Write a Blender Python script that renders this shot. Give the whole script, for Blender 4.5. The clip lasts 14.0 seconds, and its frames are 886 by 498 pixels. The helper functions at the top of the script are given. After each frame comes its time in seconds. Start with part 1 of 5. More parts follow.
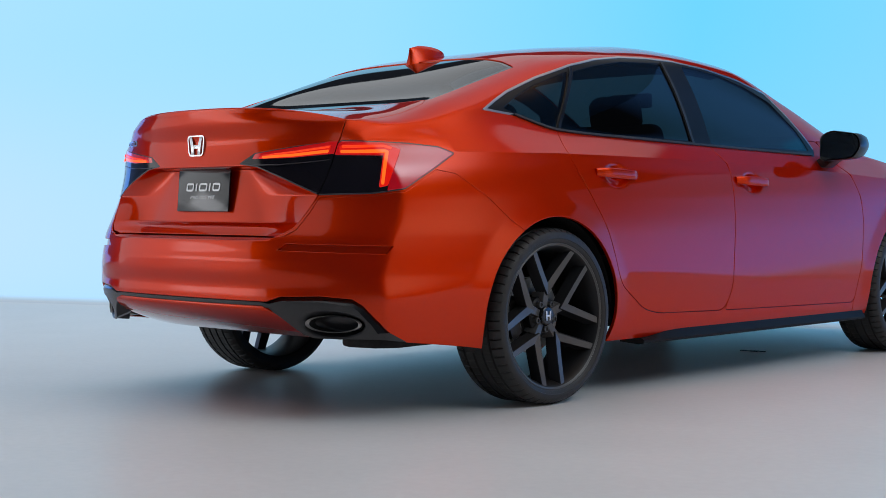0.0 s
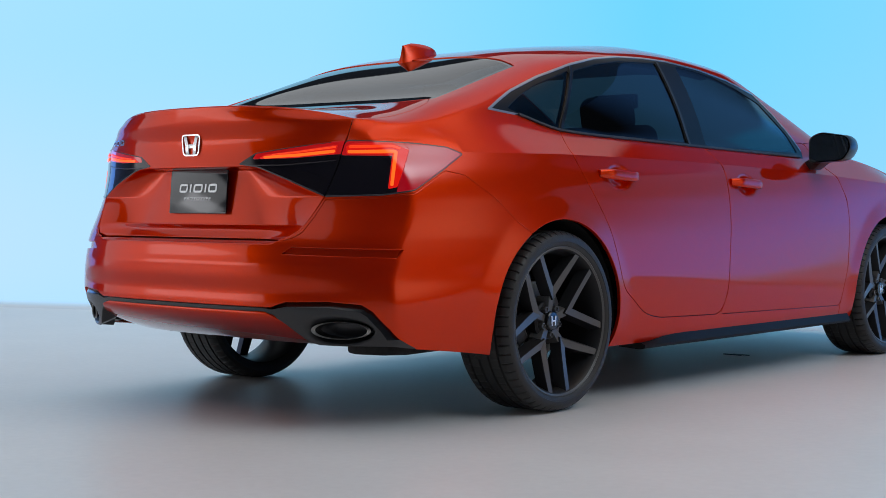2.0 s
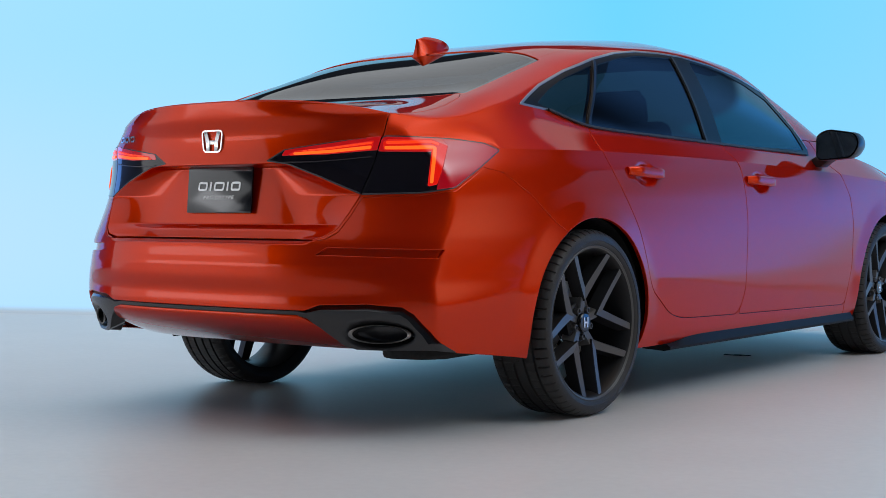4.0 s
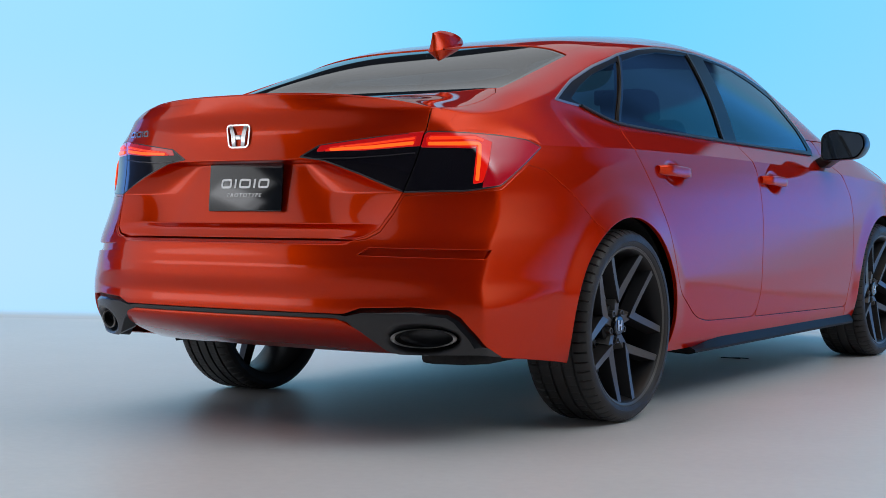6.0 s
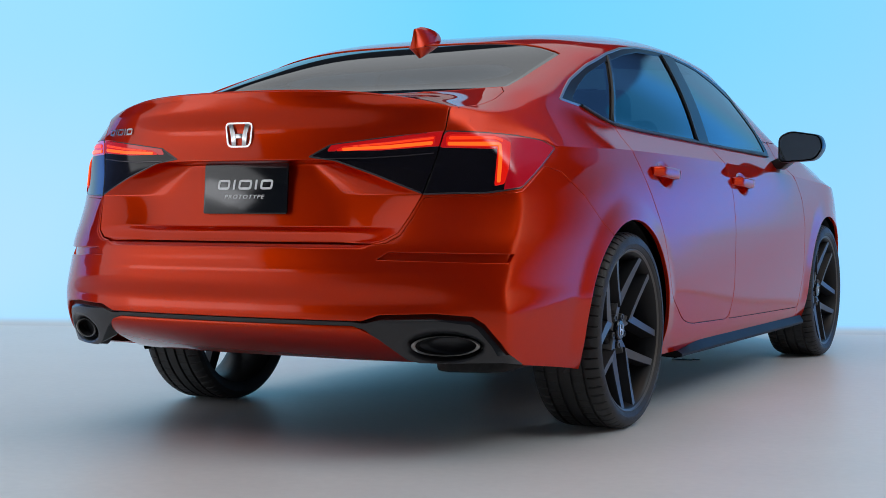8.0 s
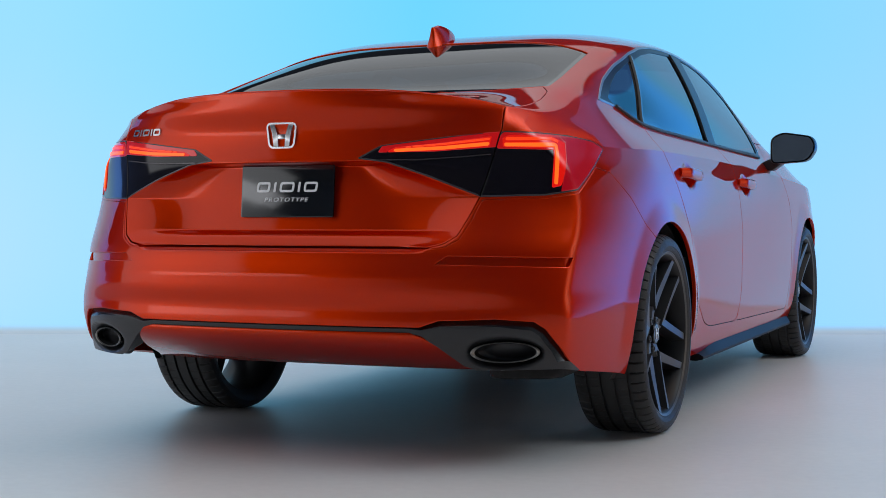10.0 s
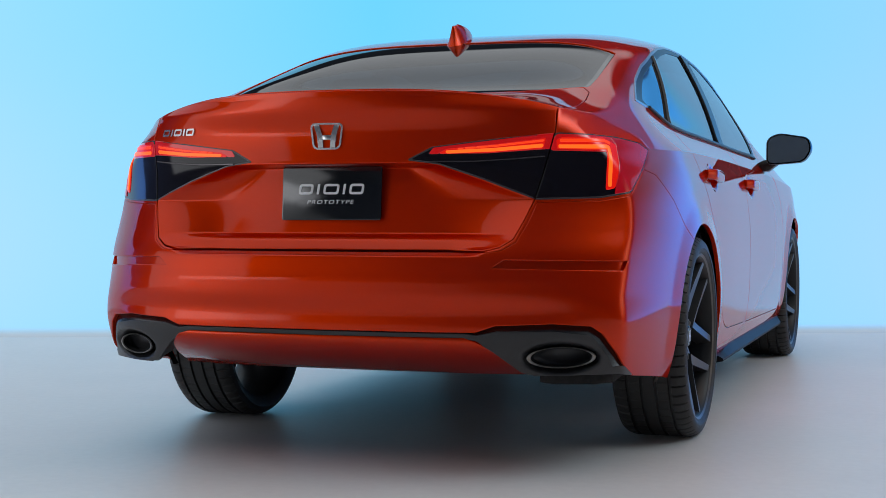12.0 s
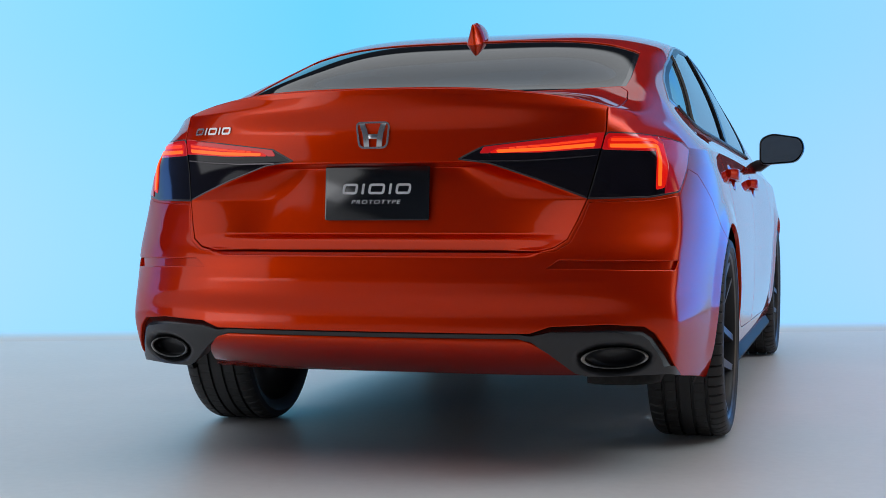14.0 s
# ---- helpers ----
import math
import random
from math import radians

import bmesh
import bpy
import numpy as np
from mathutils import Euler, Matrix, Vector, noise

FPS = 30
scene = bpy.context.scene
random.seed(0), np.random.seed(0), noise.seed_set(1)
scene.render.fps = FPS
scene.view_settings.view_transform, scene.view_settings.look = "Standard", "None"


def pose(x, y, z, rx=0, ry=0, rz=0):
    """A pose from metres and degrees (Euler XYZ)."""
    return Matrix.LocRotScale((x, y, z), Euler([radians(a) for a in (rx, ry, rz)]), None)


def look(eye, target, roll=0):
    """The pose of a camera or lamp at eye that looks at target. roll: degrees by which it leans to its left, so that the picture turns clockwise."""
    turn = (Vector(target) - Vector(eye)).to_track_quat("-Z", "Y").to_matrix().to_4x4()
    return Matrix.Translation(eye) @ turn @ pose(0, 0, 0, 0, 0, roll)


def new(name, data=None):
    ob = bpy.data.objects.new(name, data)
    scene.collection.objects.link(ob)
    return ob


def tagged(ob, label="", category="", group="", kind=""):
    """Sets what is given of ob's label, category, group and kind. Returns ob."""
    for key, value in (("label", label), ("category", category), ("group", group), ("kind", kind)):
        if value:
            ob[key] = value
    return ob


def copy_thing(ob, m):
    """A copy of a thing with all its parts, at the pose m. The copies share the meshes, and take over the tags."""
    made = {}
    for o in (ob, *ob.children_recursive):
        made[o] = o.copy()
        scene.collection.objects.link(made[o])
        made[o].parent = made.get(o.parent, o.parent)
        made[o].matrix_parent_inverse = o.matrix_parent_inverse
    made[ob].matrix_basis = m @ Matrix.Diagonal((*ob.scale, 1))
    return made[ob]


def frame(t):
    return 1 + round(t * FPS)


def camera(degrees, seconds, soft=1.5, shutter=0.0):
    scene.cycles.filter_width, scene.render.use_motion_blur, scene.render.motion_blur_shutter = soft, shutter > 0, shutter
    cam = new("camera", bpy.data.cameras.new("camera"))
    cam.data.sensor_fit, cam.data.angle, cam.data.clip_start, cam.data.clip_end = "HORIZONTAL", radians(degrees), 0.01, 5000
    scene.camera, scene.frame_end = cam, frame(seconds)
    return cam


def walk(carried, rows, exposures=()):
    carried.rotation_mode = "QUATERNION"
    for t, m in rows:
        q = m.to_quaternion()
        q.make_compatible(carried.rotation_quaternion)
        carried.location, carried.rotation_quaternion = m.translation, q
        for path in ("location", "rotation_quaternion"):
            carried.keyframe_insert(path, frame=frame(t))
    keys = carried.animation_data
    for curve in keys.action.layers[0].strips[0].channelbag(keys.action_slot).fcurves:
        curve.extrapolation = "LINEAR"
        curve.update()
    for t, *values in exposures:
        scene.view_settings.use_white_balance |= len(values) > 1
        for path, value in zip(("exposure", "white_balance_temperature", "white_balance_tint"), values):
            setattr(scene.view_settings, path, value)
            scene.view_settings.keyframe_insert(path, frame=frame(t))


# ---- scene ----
cam = camera(34.1, 14.0, soft=0.7)
PATH = [
    (0, (4.265, -4.064, 0.728), (2.872, -2.63, 0.668), -0.0),
    (0.5, (4.187, -4.079, 0.716), (2.811, -2.629, 0.661), -0.1),
    (1, (4.108, -4.103, 0.718), (2.752, -2.634, 0.663), -0.0),
    (1.5, (4.026, -4.13, 0.733), (2.693, -2.641, 0.673), 0.1),
    (2, (3.948, -4.149, 0.733), (2.634, -2.642, 0.674), 0.1),
    (2.5, (3.851, -4.178, 0.733), (2.561, -2.651, 0.674), 0.1),
    (3, (3.742, -4.209, 0.727), (2.477, -2.661, 0.67), 0.0),
    (5.5, (3.207, -4.332, 0.719), (2.051, -2.701, 0.662), 0.1),
    (6, (3.089, -4.357, 0.712), (1.967, -2.702, 0.658), 0.1),
    (6.5, (2.967, -4.381, 0.714), (1.884, -2.7, 0.659), 0.0),
    (7, (2.836, -4.417, 0.717), (1.803, -2.705, 0.662), 0.1),
    (9.5, (2.188, -4.573, 0.723), (1.367, -2.75, 0.67), -0.1),
    (10, (2.079, -4.595, 0.723), (1.287, -2.759, 0.671), -0.1),
    (10.5, (1.973, -4.619, 0.731), (1.211, -2.771, 0.676), -0.2),
    (11, (1.872, -4.634, 0.73), (1.138, -2.774, 0.677), -0.1),
    (11.5, (1.775, -4.651, 0.737), (1.07, -2.78, 0.681), -0.1),
    (12, (1.675, -4.671, 0.739), (1.003, -2.788, 0.683), -0.1),
    (12.5, (1.584, -4.689, 0.739), (0.939, -2.797, 0.683), -0.1),
    (13, (1.493, -4.71, 0.741), (0.875, -2.808, 0.684), -0.2),
    (13.5, (1.401, -4.731, 0.744), (0.812, -2.82, 0.686), -0.2),
    (14, (1.295, -4.743, 0.737), (0.741, -2.822, 0.682), -0.2),
]
walk(cam, [(t, look(eye, target, roll)) for t, eye, target, roll in PATH])

# ---------- light and exposure ----------
world = bpy.data.worlds.new("studio_air")
scene.world = world
world.use_nodes = True
world.node_tree.nodes["Background"].inputs[0].default_value = (0.30, 0.36, 0.42, 1)
world.node_tree.nodes["Background"].inputs[1].default_value = 0.05
scene.view_settings.exposure = 0.0


def softbox(name, eye, target, sx, sy, watts, colour, fade=0.35):
    """A fabric softbox: brightest in the middle, fading to its rim."""
    d = bpy.data.lights.new(name, "AREA")
    d.shape, d.size, d.size_y, d.energy, d.color = "RECTANGLE", sx, sy, watts, colour
    d.use_nodes = True
    nt = d.node_tree
    em = nt.nodes["Emission"]
    geo = nt.nodes.new("ShaderNodeNewGeometry")
    sep = nt.nodes.new("ShaderNodeSeparateXYZ")
    nt.links.new(geo.outputs["Parametric"], sep.inputs[0])
    ends = []
    for axis in ("X", "Y"):
        off = nt.nodes.new("ShaderNodeMath")
        off.operation = "SUBTRACT"
        off.inputs[1].default_value = 0.5
        nt.links.new(sep.outputs[axis], off.inputs[0])
        size = nt.nodes.new("ShaderNodeMath")
        size.operation = "ABSOLUTE"
        nt.links.new(off.outputs[0], size.inputs[0])
        m = nt.nodes.new("ShaderNodeMapRange")
        m.interpolation_type = "SMOOTHSTEP"
        m.inputs["From Min"].default_value, m.inputs["From Max"].default_value = 0.5, 0.5 - fade
        nt.links.new(size.outputs[0], m.inputs["Value"])
        ends.append(m)
    mul = nt.nodes.new("ShaderNodeMath")
    mul.operation = "MULTIPLY"
    nt.links.new(ends[0].outputs[0], mul.inputs[0])
    nt.links.new(ends[1].outputs[0], mul.inputs[1])
    nt.links.new(mul.outputs[0], em.inputs["Strength"])
    ob = new(name, d)
    ob.matrix_world = look(eye, target)
    return ob


softbox("overhead_softbox", (0, 0, 5.3), (0, 0, 0), 11.6, 14.6, 390, (0.93, 0.98, 1.03), 0.03).matrix_world = pose(-4.0, -0.2, 5.3)
softbox("right_softbox", (9.6, 3.6, 1.9), (0.0, -0.7, 0.9), 8.0, 3.7, 150, (1.0, 0.68, 0.38), 0.40)
# unseen fill, added to brighten the floor right of the car
softbox("right_overhead_fill", (6.4, 1.4, 5.3), (5.6, 1.2, 0.0), 8.0, 8.0, 900, (0.86, 0.97, 1.05), 0.5)
softbox("left_softbox", (-7.3, -6.2, 1.6), (0.0, -0.9, 0.7), 7.4, 4.4, 105, (0.92, 0.94, 0.97), 0.05)
softbox("rear_softbox", (-7.6, -9.6, 1.0), (-2.0, -0.9, 0.8), 6.4, 2.0, 72, (0.92, 0.94, 1.0), 0.1)
# unseen amber fill, added for the orange on the shoulder and rear pillar
softbox("amber_fill", (2.6, 1.8, 5.2), (2.6, 1.8, 0.0), 4.4, 7.0, 105, (1.0, 0.50, 0.14), 0.48).matrix_world = pose(2.6, 1.6, 5.25)


# ---------- materials ----------
def rgb(r, g, b):
    return (r, g, b, 1.0)


def material(name, base, rough=0.5, metal=0.0, coat=0.0, bump=0.0, scale=40.0, vary=0.0, **more):
    """A principled surface with colour and roughness that vary at two scales, and fine relief."""
    m = bpy.data.materials.new(name)
    m.use_nodes = True
    nt = m.node_tree
    p = nt.nodes["Principled BSDF"]
    p.inputs["Base Color"].default_value = rgb(*base)
    p.inputs["Roughness"].default_value = rough
    p.inputs["Metallic"].default_value = metal
    p.inputs["Coat Weight"].default_value = coat
    p.inputs["Coat Roughness"].default_value = 0.03
    for key, value in more.items():
        p.inputs[key.replace("_", " ")].default_value = value
    if vary or bump:
        co = nt.nodes.new("ShaderNodeTexCoord")
        n1 = nt.nodes.new("ShaderNodeTexNoise")
        n1.inputs["Scale"].default_value, n1.inputs["Detail"].default_value = scale, 6
        n2 = nt.nodes.new("ShaderNodeTexNoise")
        n2.inputs["Scale"].default_value, n2.inputs["Detail"].default_value = scale / 14, 3
        nt.links.new(co.outputs["Object"], n1.inputs["Vector"])
        nt.links.new(co.outputs["Object"], n2.inputs["Vector"])
        add = nt.nodes.new("ShaderNodeMath")
        add.operation = "ADD"
        nt.links.new(n1.outputs["Fac"], add.inputs[0])
        nt.links.new(n2.outputs["Fac"], add.inputs[1])
        if vary:
            ramp = nt.nodes.new("ShaderNodeMapRange")
            ramp.inputs["From Min"].default_value, ramp.inputs["From Max"].default_value = 0.6, 1.4
            ramp.inputs["To Min"].default_value, ramp.inputs["To Max"].default_value = 1 - vary, 1 + vary
            nt.links.new(add.outputs[0], ramp.inputs["Value"])
            mul = nt.nodes.new("ShaderNodeMix")
            mul.data_type, mul.blend_type = "RGBA", "MULTIPLY"
            mul.inputs["Factor"].default_value = 1.0
            mul.inputs["A"].default_value = rgb(*base)
            nt.links.new(ramp.outputs[0], mul.inputs["B"])
            nt.links.new(mul.outputs["Result"], p.inputs["Base Color"])
            rr = nt.nodes.new("ShaderNodeMapRange")
            rr.inputs["From Min"].default_value, rr.inputs["From Max"].default_value = 0.6, 1.4
            rr.inputs["To Min"].default_value, rr.inputs["To Max"].default_value = rough * (1 - vary), min(1, rough * (1 + vary))
            nt.links.new(add.outputs[0], rr.inputs["Value"])
            nt.links.new(rr.outputs[0], p.inputs["Roughness"])
        if bump:
            b = nt.nodes.new("ShaderNodeBump")
            b.inputs["Strength"].default_value, b.inputs["Distance"].default_value = 1.0, bump
            nt.links.new(n1.outputs["Fac"], b.inputs["Height"])
            nt.links.new(b.outputs["Normal"], p.inputs["Normal"])
    return m


def glowing(name, colour, strength):
    m = material(name, (0.02, 0.0, 0.0), 0.2)
    p = m.node_tree.nodes["Principled BSDF"]
    p.inputs["Emission Color"].default_value = rgb(*colour)
    p.inputs["Emission Strength"].default_value = strength
    return m


def paint_material():
    """Candy paint: a deep red ground, a fine orange metal layer over it, and a clear coat over both."""
    m = material("pearl_orange_red_paint", (0.46, 0.0060, 0.0002), 0.5, 0.25, 1.0, Specular_Tint=(0.3, 0.06, 0.03, 1), Specular_IOR_Level=0.0, Coat_IOR=1.32)
    nt = m.node_tree
    p = nt.nodes["Principled BSDF"]
    p.inputs["Coat Roughness"].default_value = 0.008
    co = nt.nodes.new("ShaderNodeTexCoord")
    v = nt.nodes.new("ShaderNodeTexVoronoi")
    v.inputs["Scale"].default_value = 900
    nt.links.new(co.outputs["Object"], v.inputs["Vector"])
    mix = nt.nodes.new("ShaderNodeMix")
    mix.data_type = "RGBA"
    mix.inputs["A"].default_value, mix.inputs["B"].default_value = rgb(0.88, 0.056, 0.0006), rgb(0.95, 0.078, 0.0008)
    nt.links.new(v.outputs["Color"], mix.inputs["Factor"])
    metal = nt.nodes.new("ShaderNodeBsdfPrincipled")
    metal.inputs["Metallic"].default_value, metal.inputs["Roughness"].default_value = 1.0, 0.36
    metal.inputs["Specular Tint"].default_value = rgb(0.3, 0.08, 0.05)
    metal.inputs["Coat Weight"].default_value, metal.inputs["Coat Roughness"].default_value, metal.inputs["Coat IOR"].default_value = 1.0, 0.008, 1.32
    nt.links.new(mix.outputs["Result"], metal.inputs["Base Color"])
    n = nt.nodes.new("ShaderNodeTexNoise")
    n.inputs["Scale"].default_value = 55
    nt.links.new(co.outputs["Object"], n.inputs["Vector"])
    b = nt.nodes.new("ShaderNodeBump")
    b.inputs["Strength"].default_value, b.inputs["Distance"].default_value = 0.02, 0.0003
    nt.links.new(n.outputs["Fac"], b.inputs["Height"])
    for q in (p, metal):
        nt.links.new(b.outputs["Normal"], q.inputs["Coat Normal"])
    both_layers = nt.nodes.new("ShaderNodeMixShader")
    both_layers.inputs[0].default_value = 0.40
    nt.links.new(p.outputs[0], both_layers.inputs[1])
    nt.links.new(metal.outputs[0], both_layers.inputs[2])
    nt.links.new(both_layers.outputs[0], nt.nodes["Material Output"].inputs["Surface"])
    return m


PAINT = paint_material()
BLACK_GLOSS = material("gloss_black_trim", (0.008, 0.008, 0.009), 0.20, 0, 0.2)
SATIN_BLACK = material("satin_black_frame", (0.006, 0.006, 0.007), 0.32, Specular_IOR_Level=0.22)
BORDER = material("black_printed_glass", (0.004, 0.004, 0.005), 0.06, 0, 0.3)
BLACK_PLASTIC = material("dark_grained_plastic", (0.018, 0.018, 0.019), 0.42, 0, 0, 0.0004, 600, 0.15)
UNDER = material("black_underside", (0.006, 0.006, 0.006), 0.8, 0, 0, 0.001, 80, 0.2)
RUBBER = material("tyre_rubber", (0.020, 0.020, 0.020), 0.58, 0, 0, 0.0006, 220, 0.25)
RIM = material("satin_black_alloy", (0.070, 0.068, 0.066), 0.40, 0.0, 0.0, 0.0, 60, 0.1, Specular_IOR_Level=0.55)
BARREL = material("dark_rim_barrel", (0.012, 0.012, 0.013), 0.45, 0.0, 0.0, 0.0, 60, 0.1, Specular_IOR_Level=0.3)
STEEL = material("brake_steel", (0.30, 0.295, 0.285), 0.5, 0.35, 0, 0.0003, 300, 0.12)
CHROME = material("bright_chrome", (0.66, 0.66, 0.67), 0.20, 0.92)
EDGE_GREY = material("lens_edge_grey", (0.10, 0.09, 0.095), 0.25, 0.6)
SKIRT = material("sill_black", (0.010, 0.010, 0.011), 0.5, Specular_IOR_Level=0.12)
MIRROR_BLACK = material("mirror_shell_black", (0.018, 0.019, 0.020), 0.34)
DARK_CHROME = material("dark_chrome", (0.40, 0.40, 0.42), 0.28, 0.9)
SILVER = material("silver_letter", (0.80, 0.81, 0.82), 0.32, 0.35)
TIP = material("brushed_pipe_lip", (0.34, 0.33, 0.32), 0.42, 0.8)
SURROUND = material("dark_grey_surround", (0.026, 0.026, 0.028), 0.30, 0, 0, 0.0002, 700, 0.1)
PLATE = material("plate_black_gloss", (0.007, 0.008, 0.010), 0.12, 0, 0.0, Specular_IOR_Level=0.85)
FABRIC = material("dark_seat_fabric", (0.02, 0.02, 0.021), 0.9, 0, 0, 0.0008, 400, 0.25)
LENS_RED = material("red_lens", (0.45, 0.003, 0.012), 0.12, 0, 1.0, Emission_Color=(0.9, 0.004, 0.02, 1), Emission_Strength=0.16)
LENS_SMOKE = material("smoked_lens", (0.008, 0.006, 0.009), 0.07, 0, 0.0)
LIGHT_RED = glowing("lit_red_guide", (1.0, 0.13, 0.012), 1.3)
LIGHT_LINE = glowing("lit_red_line", (1.0, 0.055, 0.008), 1.0)


# ---------- sheets: surfaces that panels are cut from ----------
def smooth(a, b, x):
    t = np.clip((x - a) / (b - a), 0, 1)
    return t * t * (3 - 2 * t)


def keys(x, ks, vs):
    """A smooth curve through keys (monotone cubic)."""
    ks, vs = np.asarray(ks, float), np.asarray(vs, float)
    h, d = np.diff(ks), np.diff(vs) / np.diff(ks)
    m = np.zeros_like(vs)
    m[0], m[-1] = d[0], d[-1]
    w1, w2 = 2 * h[1:] + h[:-1], h[1:] + 2 * h[:-1]
    good = d[:-1] * d[1:] > 0
    den = np.where(good, w1 / np.where(good, d[:-1], 1) + w2 / np.where(good, d[1:], 1), 1)
    m[1:-1] = np.where(good, (w1 + w2) / den, 0)
    x = np.clip(np.asarray(x, float), ks[0], ks[-1])
    i = np.clip(np.searchsorted(ks, x, side="right") - 1, 0, len(ks) - 2)
    t = (x - ks[i]) / h[i]
    return ((1 + 2 * t) * (1 - t) ** 2 * vs[i] + t * (1 - t) ** 2 * h[i] * m[i] + t * t * (3 - 2 * t) * vs[i + 1] + t * t * (t - 1) * h[i] * m[i + 1])


def rounded(points, r=0.03, n=5):
    """A closed outline with rounded corners."""
    p = [Vector(q) for q in points]
    out = []
    for i, b in enumerate(p):
        a, c = p[i - 1], p[(i + 1) % len(p)]
        k = min(r, (a - b).length * 0.45, (c - b).length * 0.45)
        s, e = b + (a - b).normalized() * k, b + (c - b).normalized() * k
        for j in range(n + 1):
            t = j / n
            out.append(tuple((1 - t) ** 2 * s + 2 * t * (1 - t) * b + t * t * e))
    return out


def inside(px, py, poly):
    """Signed distance to an outline, positive within."""
    a = np.asarray(poly, float)
    b = np.roll(a, -1, 0)
    best, wind = np.full(px.shape, 1e9), np.zeros(px.shape, bool)
    for (ax, ay), (bx, by) in zip(a, b):
        ex, ey = bx - ax, by - ay
        wx, wy = px - ax, py - ay
        t = np.clip((wx * ex + wy * ey) / (ex * ex + ey * ey + 1e-12), 0, 1)
        best = np.minimum(best, (wx - t * ex) ** 2 + (wy - t * ey) ** 2)
        cross = ((ay > py) != (by > py)) & (px < ex * (py - ay) / (ey if abs(ey) > 1e-12 else 1e-12) + ax)
        wind ^= cross
    d = np.sqrt(best)
    return np.where(wind, d, -d)


class Sheet:
    """Vertices with normals and triangles; cut() keeps the side where a field is positive."""

    def __init__(self, pos, nor, tri):
        self.pos, self.nor, self.tri = pos, nor, tri

    @staticmethod
    def grid(pos):
        """From an array rows x columns x 3, whose normals point out of the car."""
        du = np.gradient(pos, axis=1)
        dv = np.gradient(pos, axis=0)
        nor = np.cross(du, dv)
        nor /= np.linalg.norm(nor, axis=2, keepdims=True) + 1e-12
        r, c = pos.shape[:2]
        i = np.arange(r * c).reshape(r, c)
        a, b, d, e = i[:-1, :-1].ravel(), i[:-1, 1:].ravel(), i[1:, 1:].ravel(), i[1:, :-1].ravel()
        tri = np.concatenate([np.stack([a, b, d], 1), np.stack([a, d, e], 1)])
        return Sheet(pos.reshape(-1, 3), nor.reshape(-1, 3), tri)

    def cut(self, f):
        f = np.where(np.abs(f) < 1e-6, 1e-6, f)
        pos, nor, tri = self.pos, self.nor, self.tri
        s = f[tri] > 0
        n = s.sum(1)
        keep = [tri[n == 3]]
        new_pos, new_nor, seen = [], [], {}

        def cross(i, j):
            k = (i, j) if i < j else (j, i)
            if k not in seen:
                t = f[k[0]] / (f[k[0]] - f[k[1]])
                seen[k] = len(pos) + len(new_pos)
                new_pos.append(pos[k[0]] * (1 - t) + pos[k[1]] * t)
                new_nor.append(nor[k[0]] * (1 - t) + nor[k[1]] * t)
            return seen[k]

        made = []
        for tr, sg, k in zip(tri[(n > 0) & (n < 3)], s[(n > 0) & (n < 3)], n[(n > 0) & (n < 3)]):
            q = int(np.argmax(sg)) if k == 1 else int(np.argmin(sg))
            a, b, c = int(tr[q]), int(tr[(q + 1) % 3]), int(tr[(q + 2) % 3])
            ab, ca = cross(a, b), cross(a, c)
            if k == 1:
                made.append((a, ab, ca))
            else:
                made += [(ab, b, c), (ab, c, ca)]
        if made:
            keep.append(np.array(made))
        tri = np.concatenate(keep)
        if new_pos:
            pos, nor = np.concatenate([pos, new_pos]), np.concatenate([nor, new_nor])
        used, inv = np.unique(tri, return_inverse=True)
        out = Sheet(pos[used], nor[used], inv.reshape(-1, 3))
        out.nor /= np.linalg.norm(out.nor, axis=1, keepdims=True) + 1e-12
        return out

    def moved(self, d):
        return Sheet(self.pos + self.nor * d, self.nor, self.tri)

    def rim(self, depth, roll=0.0015):
        """Adds a rolled edge and a flange of that depth round the open border (not on the car's middle)."""
        t = self.tri
        e = np.concatenate([t[:, [0, 1]], t[:, [1, 2]], t[:, [2, 0]]])
        key = np.sort(e, 1)
        _, idx, cnt = np.unique(key, axis=0, return_index=True, return_counts=True)
        b = e[idx[cnt == 1]]
        mid = np.abs(self.pos[b][:, :, 0]).max(1) < 1e-4
        b = b[~mid]
        if not len(b):
            return self
        d = self.pos[b[:, 1]] - self.pos[b[:, 0]]
        lat = np.cross(d, self.nor[b[:, 0]] + self.nor[b[:, 1]])
        acc = np.zeros_like(self.pos)
        np.add.at(acc, b[:, 0], lat)
        np.add.at(acc, b[:, 1], lat)
        vs = np.unique(b)
        la = acc[vs] / (np.linalg.norm(acc[vs], axis=1, keepdims=True) + 1e-12)
        n0 = self.nor[vs]
        r1 = self.pos[vs] + la * roll - n0 * roll
        r2 = r1 - n0 * depth
        base, k = len(self.pos), len(vs)
        at = {int(v): i for i, v in enumerate(vs)}
        q = []
        for i, j in b:
            a, c = at[int(i)], at[int(j)]
            q += [(j, i, base + a), (j, base + a, base + c), (base + k + c, base + k + a, base + 2 * k + a), (base + k + c, base + 2 * k + a, base + 2 * k + c)]
        half = la + n0
        half /= np.linalg.norm(half, axis=1, keepdims=True) + 1e-12
        return Sheet(np.concatenate([self.pos, r1, r1, r2]), np.concatenate([self.nor, half, la, la]), np.concatenate([t, np.array(q)]))

    def flipped(self):
        m = np.array([-1, 1, 1])
        return Sheet(self.pos * m, self.nor * m, self.tri[:, ::-1])

    def plus(self, o):
        return Sheet(np.concatenate([self.pos, o.pos]), np.concatenate([self.nor, o.nor]), np.concatenate([self.tri, o.tri + len(self.pos)]))


